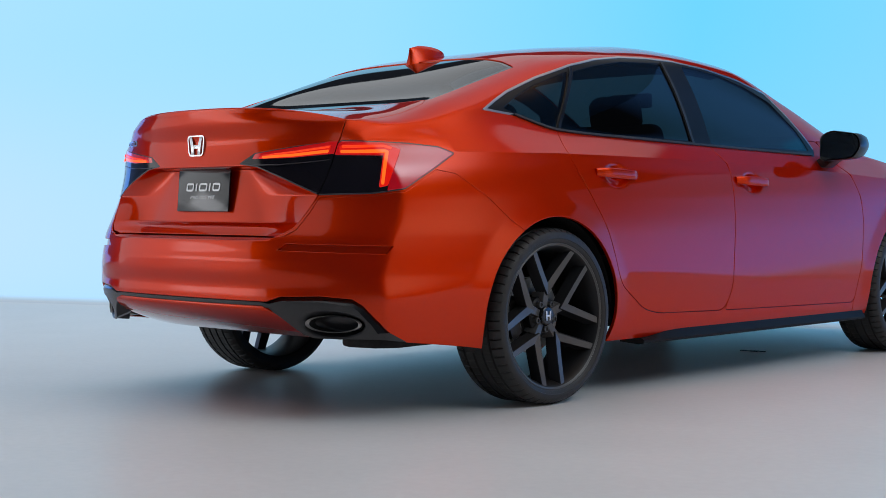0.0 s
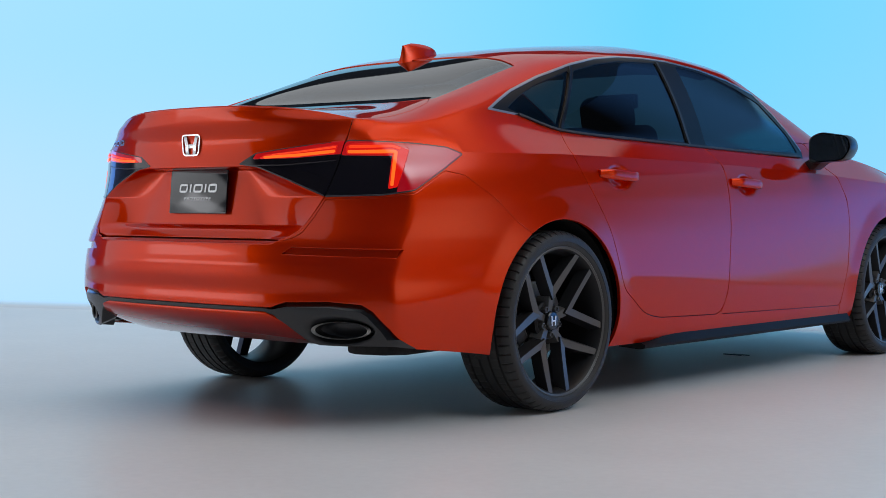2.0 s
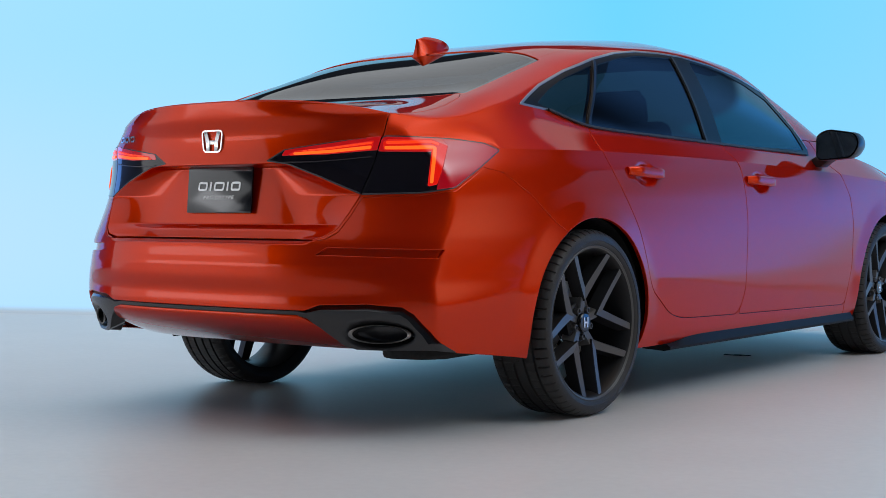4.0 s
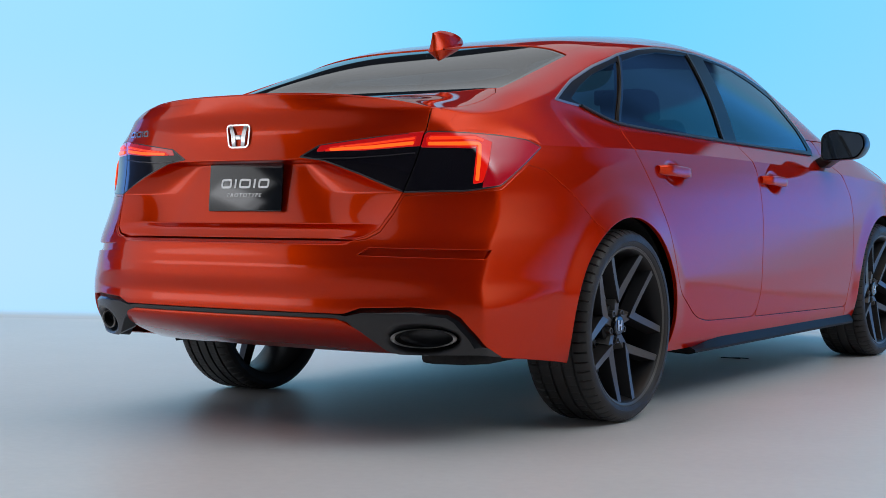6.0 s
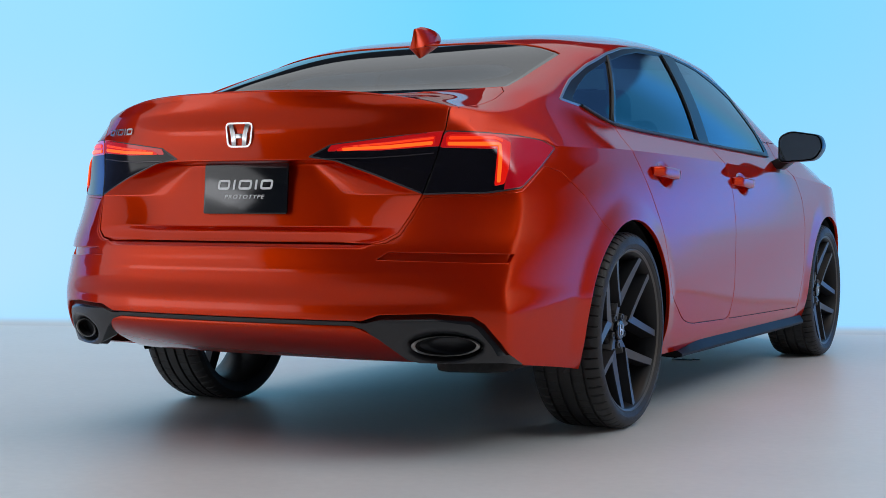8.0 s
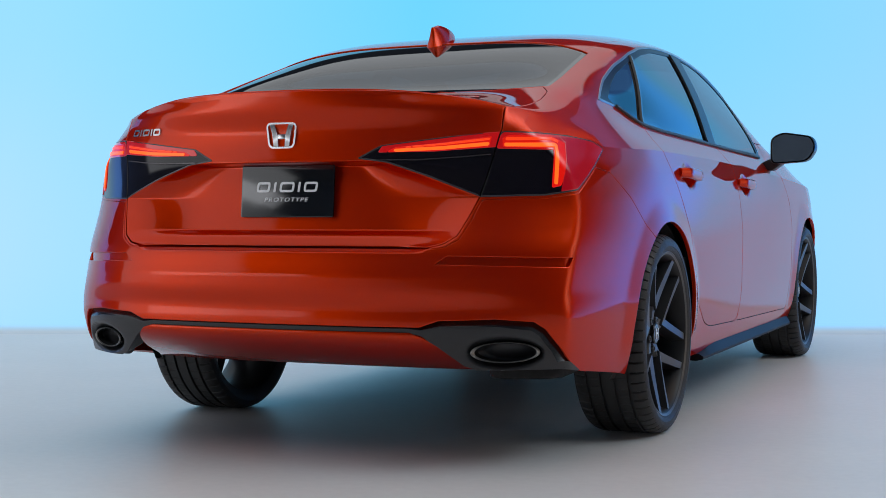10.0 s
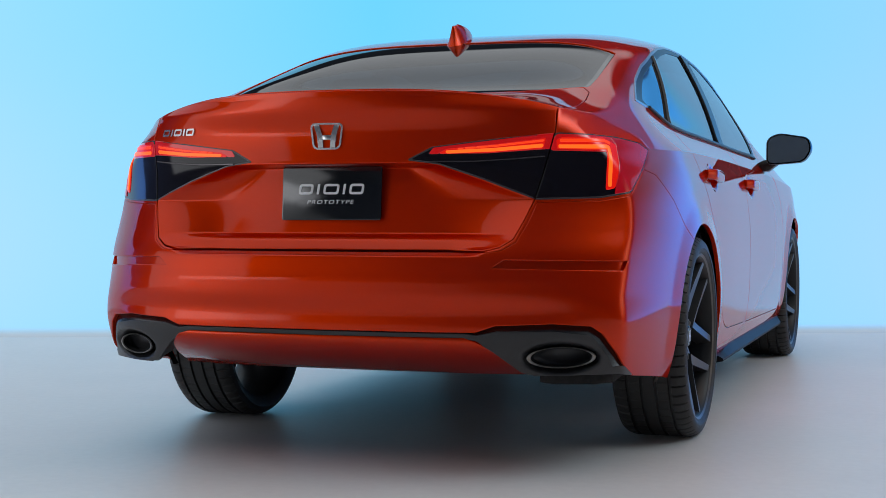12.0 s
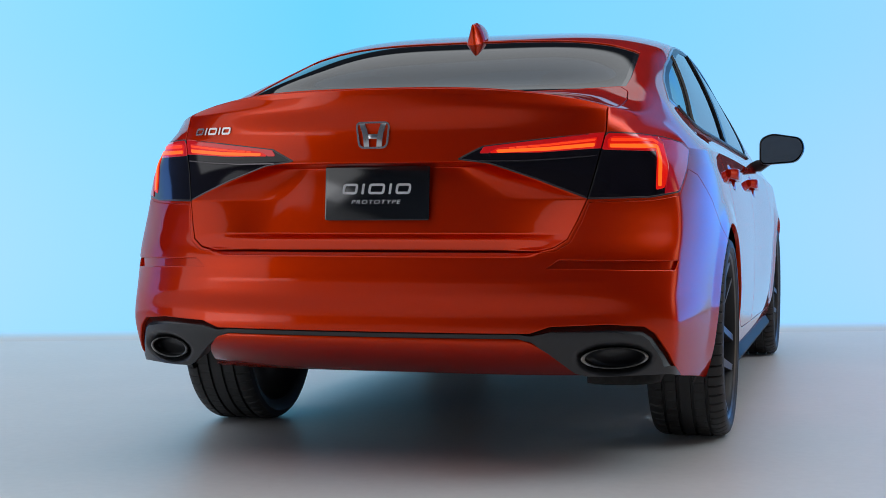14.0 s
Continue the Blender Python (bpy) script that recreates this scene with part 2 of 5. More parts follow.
def sheet_part(name, sh, mat, parent, label=""):
    """Links a sheet as one smooth mesh object with its own normals."""
    me = bpy.data.meshes.new(name)
    me.from_pydata(sh.pos.tolist(), [], sh.tri.tolist())
    me.polygons.foreach_set("use_smooth", np.ones(len(me.polygons), bool))
    me.normals_split_custom_set_from_vertices(sh.nor.tolist())
    me.materials.append(mat)
    ob = new(name, me)
    ob.parent = parent
    return tagged(ob, label)


def part(name, bm, mat, parent, label="", smooth_faces=True, angle=35):
    """Links a bmesh as one mesh object under a thing or a part."""
    me = bpy.data.meshes.new(name)
    bmesh.ops.recalc_face_normals(bm, faces=bm.faces)
    for f in bm.faces:
        f.smooth = smooth_faces
    if smooth_faces:
        for e in bm.edges:
            e.smooth = len(e.link_faces) == 2 and e.calc_face_angle(0) < radians(angle)
    bm.to_mesh(me)
    bm.free()
    me.materials.append(mat)
    ob = new(name, me)
    ob.parent = parent
    return tagged(ob, label)


def thing(name, label, category, group="", kind=""):
    return tagged(new(name), label, category, group, kind)


def box(x0, x1, y0, y1, z0, z1, bevel=0.0, segs=2, bm=None):
    bm = bm or bmesh.new()
    g = bmesh.ops.create_cube(bm, size=1, matrix=Matrix.Translation(((x0 + x1) / 2, (y0 + y1) / 2, (z0 + z1) / 2)) @ Matrix.Diagonal((x1 - x0, y1 - y0, z1 - z0, 1)))
    if bevel:
        es = list({e for v in g["verts"] for e in v.link_edges})
        bmesh.ops.bevel(bm, geom=es, offset=bevel, segments=segs, affect="EDGES", profile=0.5)
    return bm


def lathe(profile, n=64, bm=None, closed=False):
    """Turns (radius, x) points about the x axis."""
    bm = bm or bmesh.new()
    rings = []
    for r, x in profile:
        rings.append([bm.verts.new((x, r * math.cos(2 * math.pi * k / n), r * math.sin(2 * math.pi * k / n))) for k in range(n)])
    pairs = list(zip(rings, rings[1:])) + ([(rings[-1], rings[0])] if closed else [])
    for a, b in pairs:
        for k in range(n):
            bm.faces.new((a[k], a[(k + 1) % n], b[(k + 1) % n], b[k]))
    return bm


def prism(outline, axis, lo, hi, bevel=0.0, bm=None):
    """A slab with that outline in the plane across an axis ('x': (y, z), 'y': (x, z), 'z': (x, y))."""
    bm = bm or bmesh.new()

    def at(p, h):
        return {"x": (h, p[0], p[1]), "y": (p[0], h, p[1]), "z": (p[0], p[1], h)}[axis]
    a = [bm.verts.new(at(p, lo)) for p in outline]
    b = [bm.verts.new(at(p, hi)) for p in outline]
    faces = [bm.faces.new(a), bm.faces.new(b)]
    n = len(a)
    for i in range(n):
        bm.faces.new((a[i], a[(i + 1) % n], b[(i + 1) % n], b[i]))
    if bevel:
        es = list({e for f in faces for e in f.edges})
        bmesh.ops.bevel(bm, geom=es, offset=bevel, segments=2, affect="EDGES", profile=0.5)
    return bm


# ---------- the setting ----------
EDGE = pose(-0.35, 3.58, 0, 0, 0, 21.8)  # the far edge of the floor, at a slant to the car


def setting():
    bm = box(-14, 14, -16, 0, -0.4, 0.0)
    bmesh.ops.transform(bm, matrix=EDGE, verts=bm.verts)
    floor = part("floor", bm, material("grey_painted_floor", (0.74, 0.72, 0.70), 0.40, 0, 0, 0.0003, 30, 0.05, Specular_IOR_Level=0.42), None, smooth_faces=False)
    tagged(floor, "matt light grey painted studio floor", "floor", kind="structure")
    # the backdrop glows: the studio light on the cloth is painted as emission
    m = bpy.data.materials.new("glowing_blue_backdrop")
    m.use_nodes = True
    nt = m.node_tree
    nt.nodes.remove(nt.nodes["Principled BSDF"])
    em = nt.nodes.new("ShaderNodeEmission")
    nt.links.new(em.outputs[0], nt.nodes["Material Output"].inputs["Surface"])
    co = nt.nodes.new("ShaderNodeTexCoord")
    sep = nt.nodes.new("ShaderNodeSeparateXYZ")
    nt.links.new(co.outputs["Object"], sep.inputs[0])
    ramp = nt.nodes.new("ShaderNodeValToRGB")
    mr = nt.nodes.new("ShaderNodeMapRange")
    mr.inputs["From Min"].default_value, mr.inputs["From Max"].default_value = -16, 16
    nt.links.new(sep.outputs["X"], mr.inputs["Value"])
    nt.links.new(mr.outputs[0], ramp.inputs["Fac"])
    # both ends, out of view, get stronger blue for the car's reflections
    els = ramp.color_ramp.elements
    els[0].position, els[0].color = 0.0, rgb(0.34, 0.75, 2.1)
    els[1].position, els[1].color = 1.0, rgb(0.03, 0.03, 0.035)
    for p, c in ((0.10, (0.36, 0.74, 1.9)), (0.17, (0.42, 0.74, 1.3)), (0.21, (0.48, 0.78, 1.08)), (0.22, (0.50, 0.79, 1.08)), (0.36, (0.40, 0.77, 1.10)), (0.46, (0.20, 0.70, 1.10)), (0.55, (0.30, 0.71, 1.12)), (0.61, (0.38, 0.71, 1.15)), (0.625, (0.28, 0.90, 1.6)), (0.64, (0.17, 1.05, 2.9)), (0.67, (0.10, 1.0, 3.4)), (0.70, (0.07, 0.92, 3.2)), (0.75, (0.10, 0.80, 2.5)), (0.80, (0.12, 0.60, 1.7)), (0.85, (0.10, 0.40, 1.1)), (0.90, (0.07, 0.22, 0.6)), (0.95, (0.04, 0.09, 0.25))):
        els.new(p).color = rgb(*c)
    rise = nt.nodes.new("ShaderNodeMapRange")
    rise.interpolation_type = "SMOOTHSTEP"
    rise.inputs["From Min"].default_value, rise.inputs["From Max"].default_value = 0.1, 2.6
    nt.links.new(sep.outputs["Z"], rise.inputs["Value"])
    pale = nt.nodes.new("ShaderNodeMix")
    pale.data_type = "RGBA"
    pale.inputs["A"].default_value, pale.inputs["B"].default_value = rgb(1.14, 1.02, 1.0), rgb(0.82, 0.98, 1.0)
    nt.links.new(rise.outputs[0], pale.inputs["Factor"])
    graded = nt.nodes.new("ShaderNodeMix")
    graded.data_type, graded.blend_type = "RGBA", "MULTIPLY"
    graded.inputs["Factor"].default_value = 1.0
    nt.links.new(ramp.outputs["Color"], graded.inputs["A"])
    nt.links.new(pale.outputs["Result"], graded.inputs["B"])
    # past the sweep's right-hand end added blue light is painted in, thinning out upwards
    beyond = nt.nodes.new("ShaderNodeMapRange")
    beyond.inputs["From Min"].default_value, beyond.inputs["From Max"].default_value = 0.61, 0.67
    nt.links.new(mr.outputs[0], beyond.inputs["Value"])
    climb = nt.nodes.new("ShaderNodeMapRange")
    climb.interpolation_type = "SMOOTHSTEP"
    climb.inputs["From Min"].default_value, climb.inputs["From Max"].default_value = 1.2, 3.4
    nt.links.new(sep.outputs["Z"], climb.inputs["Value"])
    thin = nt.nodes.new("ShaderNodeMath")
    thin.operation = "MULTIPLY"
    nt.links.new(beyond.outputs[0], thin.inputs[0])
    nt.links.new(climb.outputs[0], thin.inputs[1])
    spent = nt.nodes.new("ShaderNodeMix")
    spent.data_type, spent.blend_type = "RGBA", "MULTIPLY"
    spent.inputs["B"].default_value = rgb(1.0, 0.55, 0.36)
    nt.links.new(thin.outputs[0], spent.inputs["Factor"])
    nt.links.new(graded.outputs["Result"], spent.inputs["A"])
    # above 4.2 m a dark gap and dim blue are painted for reflections
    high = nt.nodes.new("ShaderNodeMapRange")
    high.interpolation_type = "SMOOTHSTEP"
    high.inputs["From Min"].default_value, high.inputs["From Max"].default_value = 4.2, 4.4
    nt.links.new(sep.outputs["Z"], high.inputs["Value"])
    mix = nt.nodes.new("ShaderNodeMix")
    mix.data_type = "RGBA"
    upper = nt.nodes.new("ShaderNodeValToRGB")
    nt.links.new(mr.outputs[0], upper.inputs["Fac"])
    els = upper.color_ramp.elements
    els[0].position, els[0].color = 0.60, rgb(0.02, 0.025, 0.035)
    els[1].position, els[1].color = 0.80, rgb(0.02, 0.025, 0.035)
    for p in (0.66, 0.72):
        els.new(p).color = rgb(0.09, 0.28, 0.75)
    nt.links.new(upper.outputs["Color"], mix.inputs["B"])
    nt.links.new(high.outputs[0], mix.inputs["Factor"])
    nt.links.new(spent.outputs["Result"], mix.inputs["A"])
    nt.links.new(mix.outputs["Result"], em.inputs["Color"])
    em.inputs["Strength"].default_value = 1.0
    # the sweep: the painted floor turns up into the glowing cloth
    ground = nt.nodes.new("ShaderNodeBsdfDiffuse")
    ground.inputs["Color"].default_value = rgb(0.74, 0.72, 0.70)
    turn = nt.nodes.new("ShaderNodeMapRange")
    turn.interpolation_type = "SMOOTHSTEP"
    turn.inputs["From Min"].default_value, turn.inputs["From Max"].default_value = -0.006, 0.026
    nt.links.new(sep.outputs["Z"], turn.inputs["Value"])
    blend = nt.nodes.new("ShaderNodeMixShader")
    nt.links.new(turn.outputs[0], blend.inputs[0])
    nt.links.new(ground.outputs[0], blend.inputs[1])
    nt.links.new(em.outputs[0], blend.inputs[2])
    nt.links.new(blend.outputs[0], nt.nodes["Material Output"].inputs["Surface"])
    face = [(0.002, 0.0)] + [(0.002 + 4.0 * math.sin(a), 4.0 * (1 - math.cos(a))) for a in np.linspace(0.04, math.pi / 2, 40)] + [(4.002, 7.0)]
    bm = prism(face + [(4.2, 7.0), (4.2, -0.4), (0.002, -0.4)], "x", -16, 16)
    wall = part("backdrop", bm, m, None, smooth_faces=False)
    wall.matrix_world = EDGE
    tagged(wall, "smooth pale blue studio backdrop that glows by itself", "backdrop", kind="structure")
    # unseen walls and ceiling, added to shape bounce light and reflections
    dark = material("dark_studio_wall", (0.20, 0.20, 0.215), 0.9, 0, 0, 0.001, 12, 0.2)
    bm = box(-16, 16, -16.3, -16, -0.4, 7.0)
    w = part("wall_south", bm, dark, None, smooth_faces=False)
    w.matrix_world = EDGE
    tagged(w, "unseen dark matt studio wall behind", "wall", kind="structure")
    bm = box(-16, 16, -16.3, 4.2, 7.0, 7.2)
    pale = material("grey_studio_ceiling", (0.25, 0.25, 0.26), 0.9, 0, 0, 0.001, 12, 0.1)
    w = part("ceiling", bm, pale, None, smooth_faces=False)
    w.matrix_world = EDGE
    tagged(w, "unseen plain grey studio ceiling", "ceiling", kind="structure")
    # the unseen east wall is paler, to bounce fill beside the car
    light = material("paler_bounce_wall", (0.30, 0.30, 0.31), 0.9, 0, 0, 0.001, 12, 0.1)
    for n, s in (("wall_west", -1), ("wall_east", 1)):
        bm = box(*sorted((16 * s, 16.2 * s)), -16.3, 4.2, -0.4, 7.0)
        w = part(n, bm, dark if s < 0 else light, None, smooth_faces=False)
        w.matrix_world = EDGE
        tagged(w, "unseen plain matt studio side wall", "wall", kind="structure")


setting()

# ---------- the car's surfaces ----------
AXLE, TYRE_R = 2.735, 0.324


def side_half(z):
    return keys(z, (0.18, 0.25, 0.34, 0.48, 0.62, 0.75, 0.85, 0.91, 1.0, 1.10), (0.84, 0.872, 0.885, 0.896, 0.897, 0.886, 0.866, 0.846, 0.815, 0.78))


def tail(z):
    return keys(z, (0.18, 0.28, 0.40, 0.50, 0.60, 0.68, 0.78, 0.88, 0.95, 1.02, 1.10), (0.93, 0.975, 1.02, 1.032, 1.026, 1.005, 0.975, 0.95, 0.944, 0.9605, 0.969))


def tail_curve(x, z):
    """The tail's face: how far back it stands."""
    a = keys(z, (0.30, 0.40, 0.58, 0.77, 0.93, 1.01, 1.06), (0.03, 0.03, 0.04, 0.16, 0.186, 0.188, 0.276))
    b = keys(z, (0.30, 0.40, 0.58, 0.77, 0.93, 1.01, 1.06), (0.45, 0.45, 0.52, 0.38, 0.29, 0.575, 0.817))
    return -tail(z) + a * x ** 2 + b * x ** 4 + waist(z) * (1 - smooth(0.58, 0.80, x))


def waist(z):
    """The hollow above the bumper's lower edge, under a soft crease."""
    return 0.009 * np.exp(-((z - 0.458) / 0.036) ** 2) - 0.0015 * np.exp(-((z - 0.545) / 0.014) ** 2)


def side_x(y, z):
    """Half width of the lower body."""
    b = np.clip(-y, 0, 1.2)
    c = keys(z, (0.30, 0.40, 0.50, 0.60, 0.82, 0.91, 1.0), (0.13, 0.12, 0.14, 0.145, 0.160, 0.195, 0.25))
    f = np.clip((y - 2.75) / 0.86, 0, 0.9999)
    x = (side_half(z) - c * b ** 2.2) * (1 - f ** 2.6) ** (1 / 2.4)
    for yw in (0.0, AXLE):
        r = np.hypot(y - yw, z - 0.322)
        x = x + 0.0095 * np.clip(0.008 * np.log1p(np.exp((0.443 - r) / 0.008)) / 0.075, 0, 1) * smooth(0.22, 0.34, z)
    return x - 0.006 * np.exp(-((y - 1.35) / 0.7) ** 2) * smooth(0.3, 0.5, z)


def within_body(x, y, z):
    """Positive inside the plan outline; the tail and the flank meet in a rounded corner."""
    k = keys(z, (0.30, 0.42, 0.50, 0.76, 0.82, 1.0), (0.008, 0.006, 0.0050, 0.0050, 0.006, 0.015))
    f1, f2 = y - tail_curve(x, z), side_x(y, z) - x
    lo = np.minimum(f1, f2)
    return lo - k * np.log(np.exp(-(f1 - lo) / k) + np.exp(-(f2 - lo) / k))


def solve(fn, lo, hi):
    """Where a field turns from inside (lo) to outside (hi)."""
    for _ in range(40):
        mid = 0.5 * (lo + hi)
        ok = fn(mid) > 0
        lo, hi = np.where(ok, mid, lo), np.where(ok, hi, mid)
    return 0.5 * (lo + hi)


def outline_x(y, z):
    return solve(lambda x: within_body(x, y, z), 0 * (y + z), 1.2 + 0 * (y + z))


def lower_tail_y(x, z):
    return solve(lambda y: within_body(x, y, z), 0 * (x + z) - 0.2, 0 * (x + z) - 1.3)


# outlines on the tail: (x, z), or (x + y, z) where they run round the corner
LID = [(0.66, 1.2), (0.628, 1.012), (0.630, 0.952), (0.588, 0.764), (0.567, 0.706), (0.545, 0.656), (0.512, 0.634), (0.465, 0.624), (-0.2, 0.624), (-0.2, 1.2)]
LAMP_OUT = rounded([(-0.190, 0.947), (-0.028, 0.944), (0.132, 0.941), (0.282, 0.931), (0.362, 0.909), (0.256, 0.851), (0.121, 0.783), (-0.028, 0.768), (-0.330, 0.763)], 0.012, 3)
LAMP_IN = [(0.237, 0.873), (0.307, 0.909), (0.48, 0.930), (0.665, 0.950), (0.62, 0.754), (0.588, 0.764), (0.452, 0.818), (0.328, 0.860)]
BUMPER = [(-1.4, 0.6225), (-0.49, 0.6225), (-0.452, 0.626), (-0.394, 0.648), (-0.336, 0.70), (-0.285, 0.756), (-0.028, 0.761), (0.125, 0.776), (0.27, 0.852), (0.369, 0.838), (0.516, 0.766), (0.646, 0.679), (0.80, 0.60), (0.80, 0.18), (-1.4, 0.18)]
DARK = [(-0.2, 0.405), (0.453, 0.406), (0.505, 0.425), (0.651, 0.430), (0.744, 0.421), (0.771, 0.398), (0.800, 0.341), (0.818, 0.276), (0.83, 0.10), (-0.2, 0.10)]
VALANCE = [(-0.2, 0.387), (0.42, 0.389), (0.452, 0.378), (0.494, 0.350), (0.560, 0.293), (0.590, 0.284), (0.590, 0.1), (-0.2, 0.1)]
REFLECTOR = [(-0.493, 0.578), (-0.445, 0.602), (0.070, 0.594), (0.040, 0.567)]
PIPE = (0.662, 0.334)


def tail_y(x, z):
    """How far forward the tail's face is pressed in: the plate recess, the shelf, the pipe's hollow."""
    depth = np.where(z > 0.668, -0.889 - 0.148 * (0.868 - z) + tail(z), np.interp(z, (0.611, 0.621, 0.650, 0.657, 0.668), (0.0, 0.066, 0.069, 0.073, 0.0885)))
    edge = np.interp(z, (0.60, 0.62, 0.632, 0.656, 0.706, 0.764, 0.818, 0.860, 0.868, 0.874), (0.465, 0.468, 0.515, 0.548, 0.568, 0.586, 0.450, 0.326, 0.29, 0.26))
    bend = np.clip(0.292 + 0.58 * (0.80 - z), 0.2, 0.42)
    bend = np.minimum(bend, edge - 0.04)
    side = np.sin(np.clip((edge - x) / (edge - bend + 0.05), 0, 1) * math.pi / 2)
    d = depth * smooth(0.004, 0.016, 0.870 - z) * side
    r = np.hypot((x - PIPE[0]) / 0.106, (z - PIPE[1]) / 0.047)
    return d + 0.05 * (1 - smooth(0.55, 1.0, r))


HANDLES = ((0.395, 0.846), (1.355, 0.828))


def cup(y, z):
    """Hollows behind the door handles."""
    d = 0 * y
    for hy, hz in HANDLES:
        d = d + 0.016 * (1 - smooth(0.25, 1.0, (np.abs((y - hy) / 0.084) ** 2 + np.abs((z - hz + 0.002) / 0.052) ** 2) ** 0.5))
    return d


def lower_sheet():
    zs = np.concatenate([np.linspace(0.19, 0.60, 58, endpoint=False), np.linspace(0.60, 0.68, 22, endpoint=False), np.linspace(0.68, 0.84, 44, endpoint=False), np.linspace(0.84, 0.90, 24, endpoint=False), np.linspace(0.90, 0.96, 24, endpoint=False), np.linspace(0.96, 1.11, 26)])
    ph = np.linspace(0, math.pi / 2, 300)
    yside = np.linspace(0, 2.75, 290)[1:]
    pf = np.linspace(0, math.pi / 2, 40)[1:]
    z = zs[:, None]
    dx, dy = np.sin(ph)[None] + 0 * z, -np.cos(ph)[None] + 0 * z
    r = solve(lambda q: within_body(q * dx, q * dy, z), 0 * dx, 1.6 + 0 * dx)
    xr, yr = r * dx, r * dy
    yr = yr + tail_y(xr, z + 0 * xr) * (yr < -0.6)
    ys = np.repeat(yside[None], len(zs), 0)
    xs = side_x(ys, z + 0 * ys) - cup(ys, z + 0 * ys)
    yf = 2.75 + 0.86 * np.sin(pf)[None] + 0 * z
    xf = side_x(yf, z + 0 * yf)
    xf[:, -1] = 0
    pos = np.stack([np.concatenate([xr, xs, xf], 1), np.concatenate([yr, ys, yf], 1), np.repeat(z, 300 + 289 + 39, 1)], 2)
    return Sheet.grid(pos)


def crease_z(y):
    return keys(y, (-0.9, -0.78, -0.6, -0.5, -0.436, -0.3, 0.1, 0.67, 1.18, 1.76, 2.4, 3.3, 3.6), (0.958, 0.955, 0.952, 0.938, 0.915, 0.916, 0.922, 0.919, 0.911, 0.896, 0.870, 0.80, 0.70))


YK = (-1.0, -0.75, -0.55, -0.37, -0.18, 0.08, 0.30, 0.70, 1.10, 1.55, 1.95, 2.45, 3.0, 3.6)


def upper_rows(y):
    """Half section at y: the middle, the rail and the foot of the side windows, the crease."""
    zc = keys(y, YK, (1.068, 1.074, 1.076, 1.112, 1.202, 1.300, 1.354, 1.406, 1.436, 1.4156, 1.2865, 1.035, 0.95, 0.72))
    xr = keys(y, YK, (0.6564, 0.645, 0.6435, 0.647, 0.648, 0.648, 0.645, 0.6356, 0.6305, 0.6318, 0.6741, 0.735, 0.74, 0.60))
    zr = keys(y, YK, (1.0143, 1.0142, 1.0508, 1.112, 1.163, 1.229, 1.288, 1.338, 1.3532, 1.328, 1.196, 1.00, 0.91, 0.71))
    xb = keys(y, (-1.0, -0.75, -0.45, -0.187, 0.18, 1.04, 1.97, 2.5, 3.0, 3.6), (0.672, 0.664, 0.706, 0.724, 0.755, 0.785, 0.80, 0.80, 0.79, 0.65))
    zb = keys(y, (-1.0, -0.75, -0.45, -0.187, 0.18, 1.04, 1.97, 2.5, 3.0, 3.6), (0.975, 0.982, 1.018, 1.042, 1.012, 0.988, 0.962, 0.955, 0.88, 0.705))
    zd = crease_z(y)
    xd = outline_x(np.clip(y, -0.80, 3.6), zd) - 0.012 * (1 - smooth(-0.70, -0.505, y))  # beside the lid it dips under the flank
    k = smooth(-0.40, -0.02, y)
    xb = (xr + 0.45 * (xd - xr) + 0.014) * (1 - k) + xb * k
    zb = (zr + 0.45 * (zd - zr)) * (1 - k) + zb * k
    return zc, xr, zr, xb, zb, xd, zd


NY, NS = 420, 110
UY = np.linspace(-1.03, 3.6, NY)


def upper_table():
    zc, xr, zr, xb, zb, xd, zd = [a[:, None] for a in upper_rows(UY)]
    t1 = np.linspace(0, 1, 60)[None] ** 0.8
    p = keys(UY, (-1.1, -0.6, -0.35, 1.6, 2.3, 3.6), (2.6, 3.8, 4.2, 3.8, 2.8, 2.6))[:, None]
    x1, z1 = xr * t1, zr + (zc - zr) * (1 - t1 ** p)
    t2 = np.linspace(0, 1, 36)[None, 1:]
    x2, z2 = xr + (xb - xr) * t2 + 0.016 * np.sin(math.pi * t2), zr + (zb - zr) * t2
    t3 = np.linspace(0, 1, 16)[None, 1:]
    x3, z3 = xb + (xd - xb) * t3, zb + (zd - zb) * t3
    x, z = np.concatenate([x1, x2, x3], 1), np.concatenate([z1, z2, z3], 1)
    for _ in range(9):
        a = 0.5
        x[:, 1:-1] += a * (0.5 * (x[:, 2:] + x[:, :-2]) - x[:, 1:-1])
        z[:, 1:-1] += a * (0.5 * (z[:, 2:] + z[:, :-2]) - z[:, 1:-1])
        z[:, 0] = z[:, 1]
    # the shoulder and the pillar's foot run on in one sweep, tied to the crease below and to the roof in front
    amount = (smooth(-0.86, -0.70, UY) * (1 - smooth(0.05, 0.45, UY)))[:, None] * (1 - smooth(NS - 14, NS - 2, np.arange(NS)))[None]
    for _ in range(45):
        for a in (x, z):
            b = a.copy()
            b[1:-1, 1:-1] = 0.25 * (a[2:, 1:-1] + a[:-2, 1:-1] + a[1:-1, 2:] + a[1:-1, :-2])
            a += amount * (b - a)
        z[:, 0] = z[:, 1]
    y = np.repeat(UY[:, None], NS, 1)
    return np.stack([x, y, z], 2)


TABLE = upper_table()


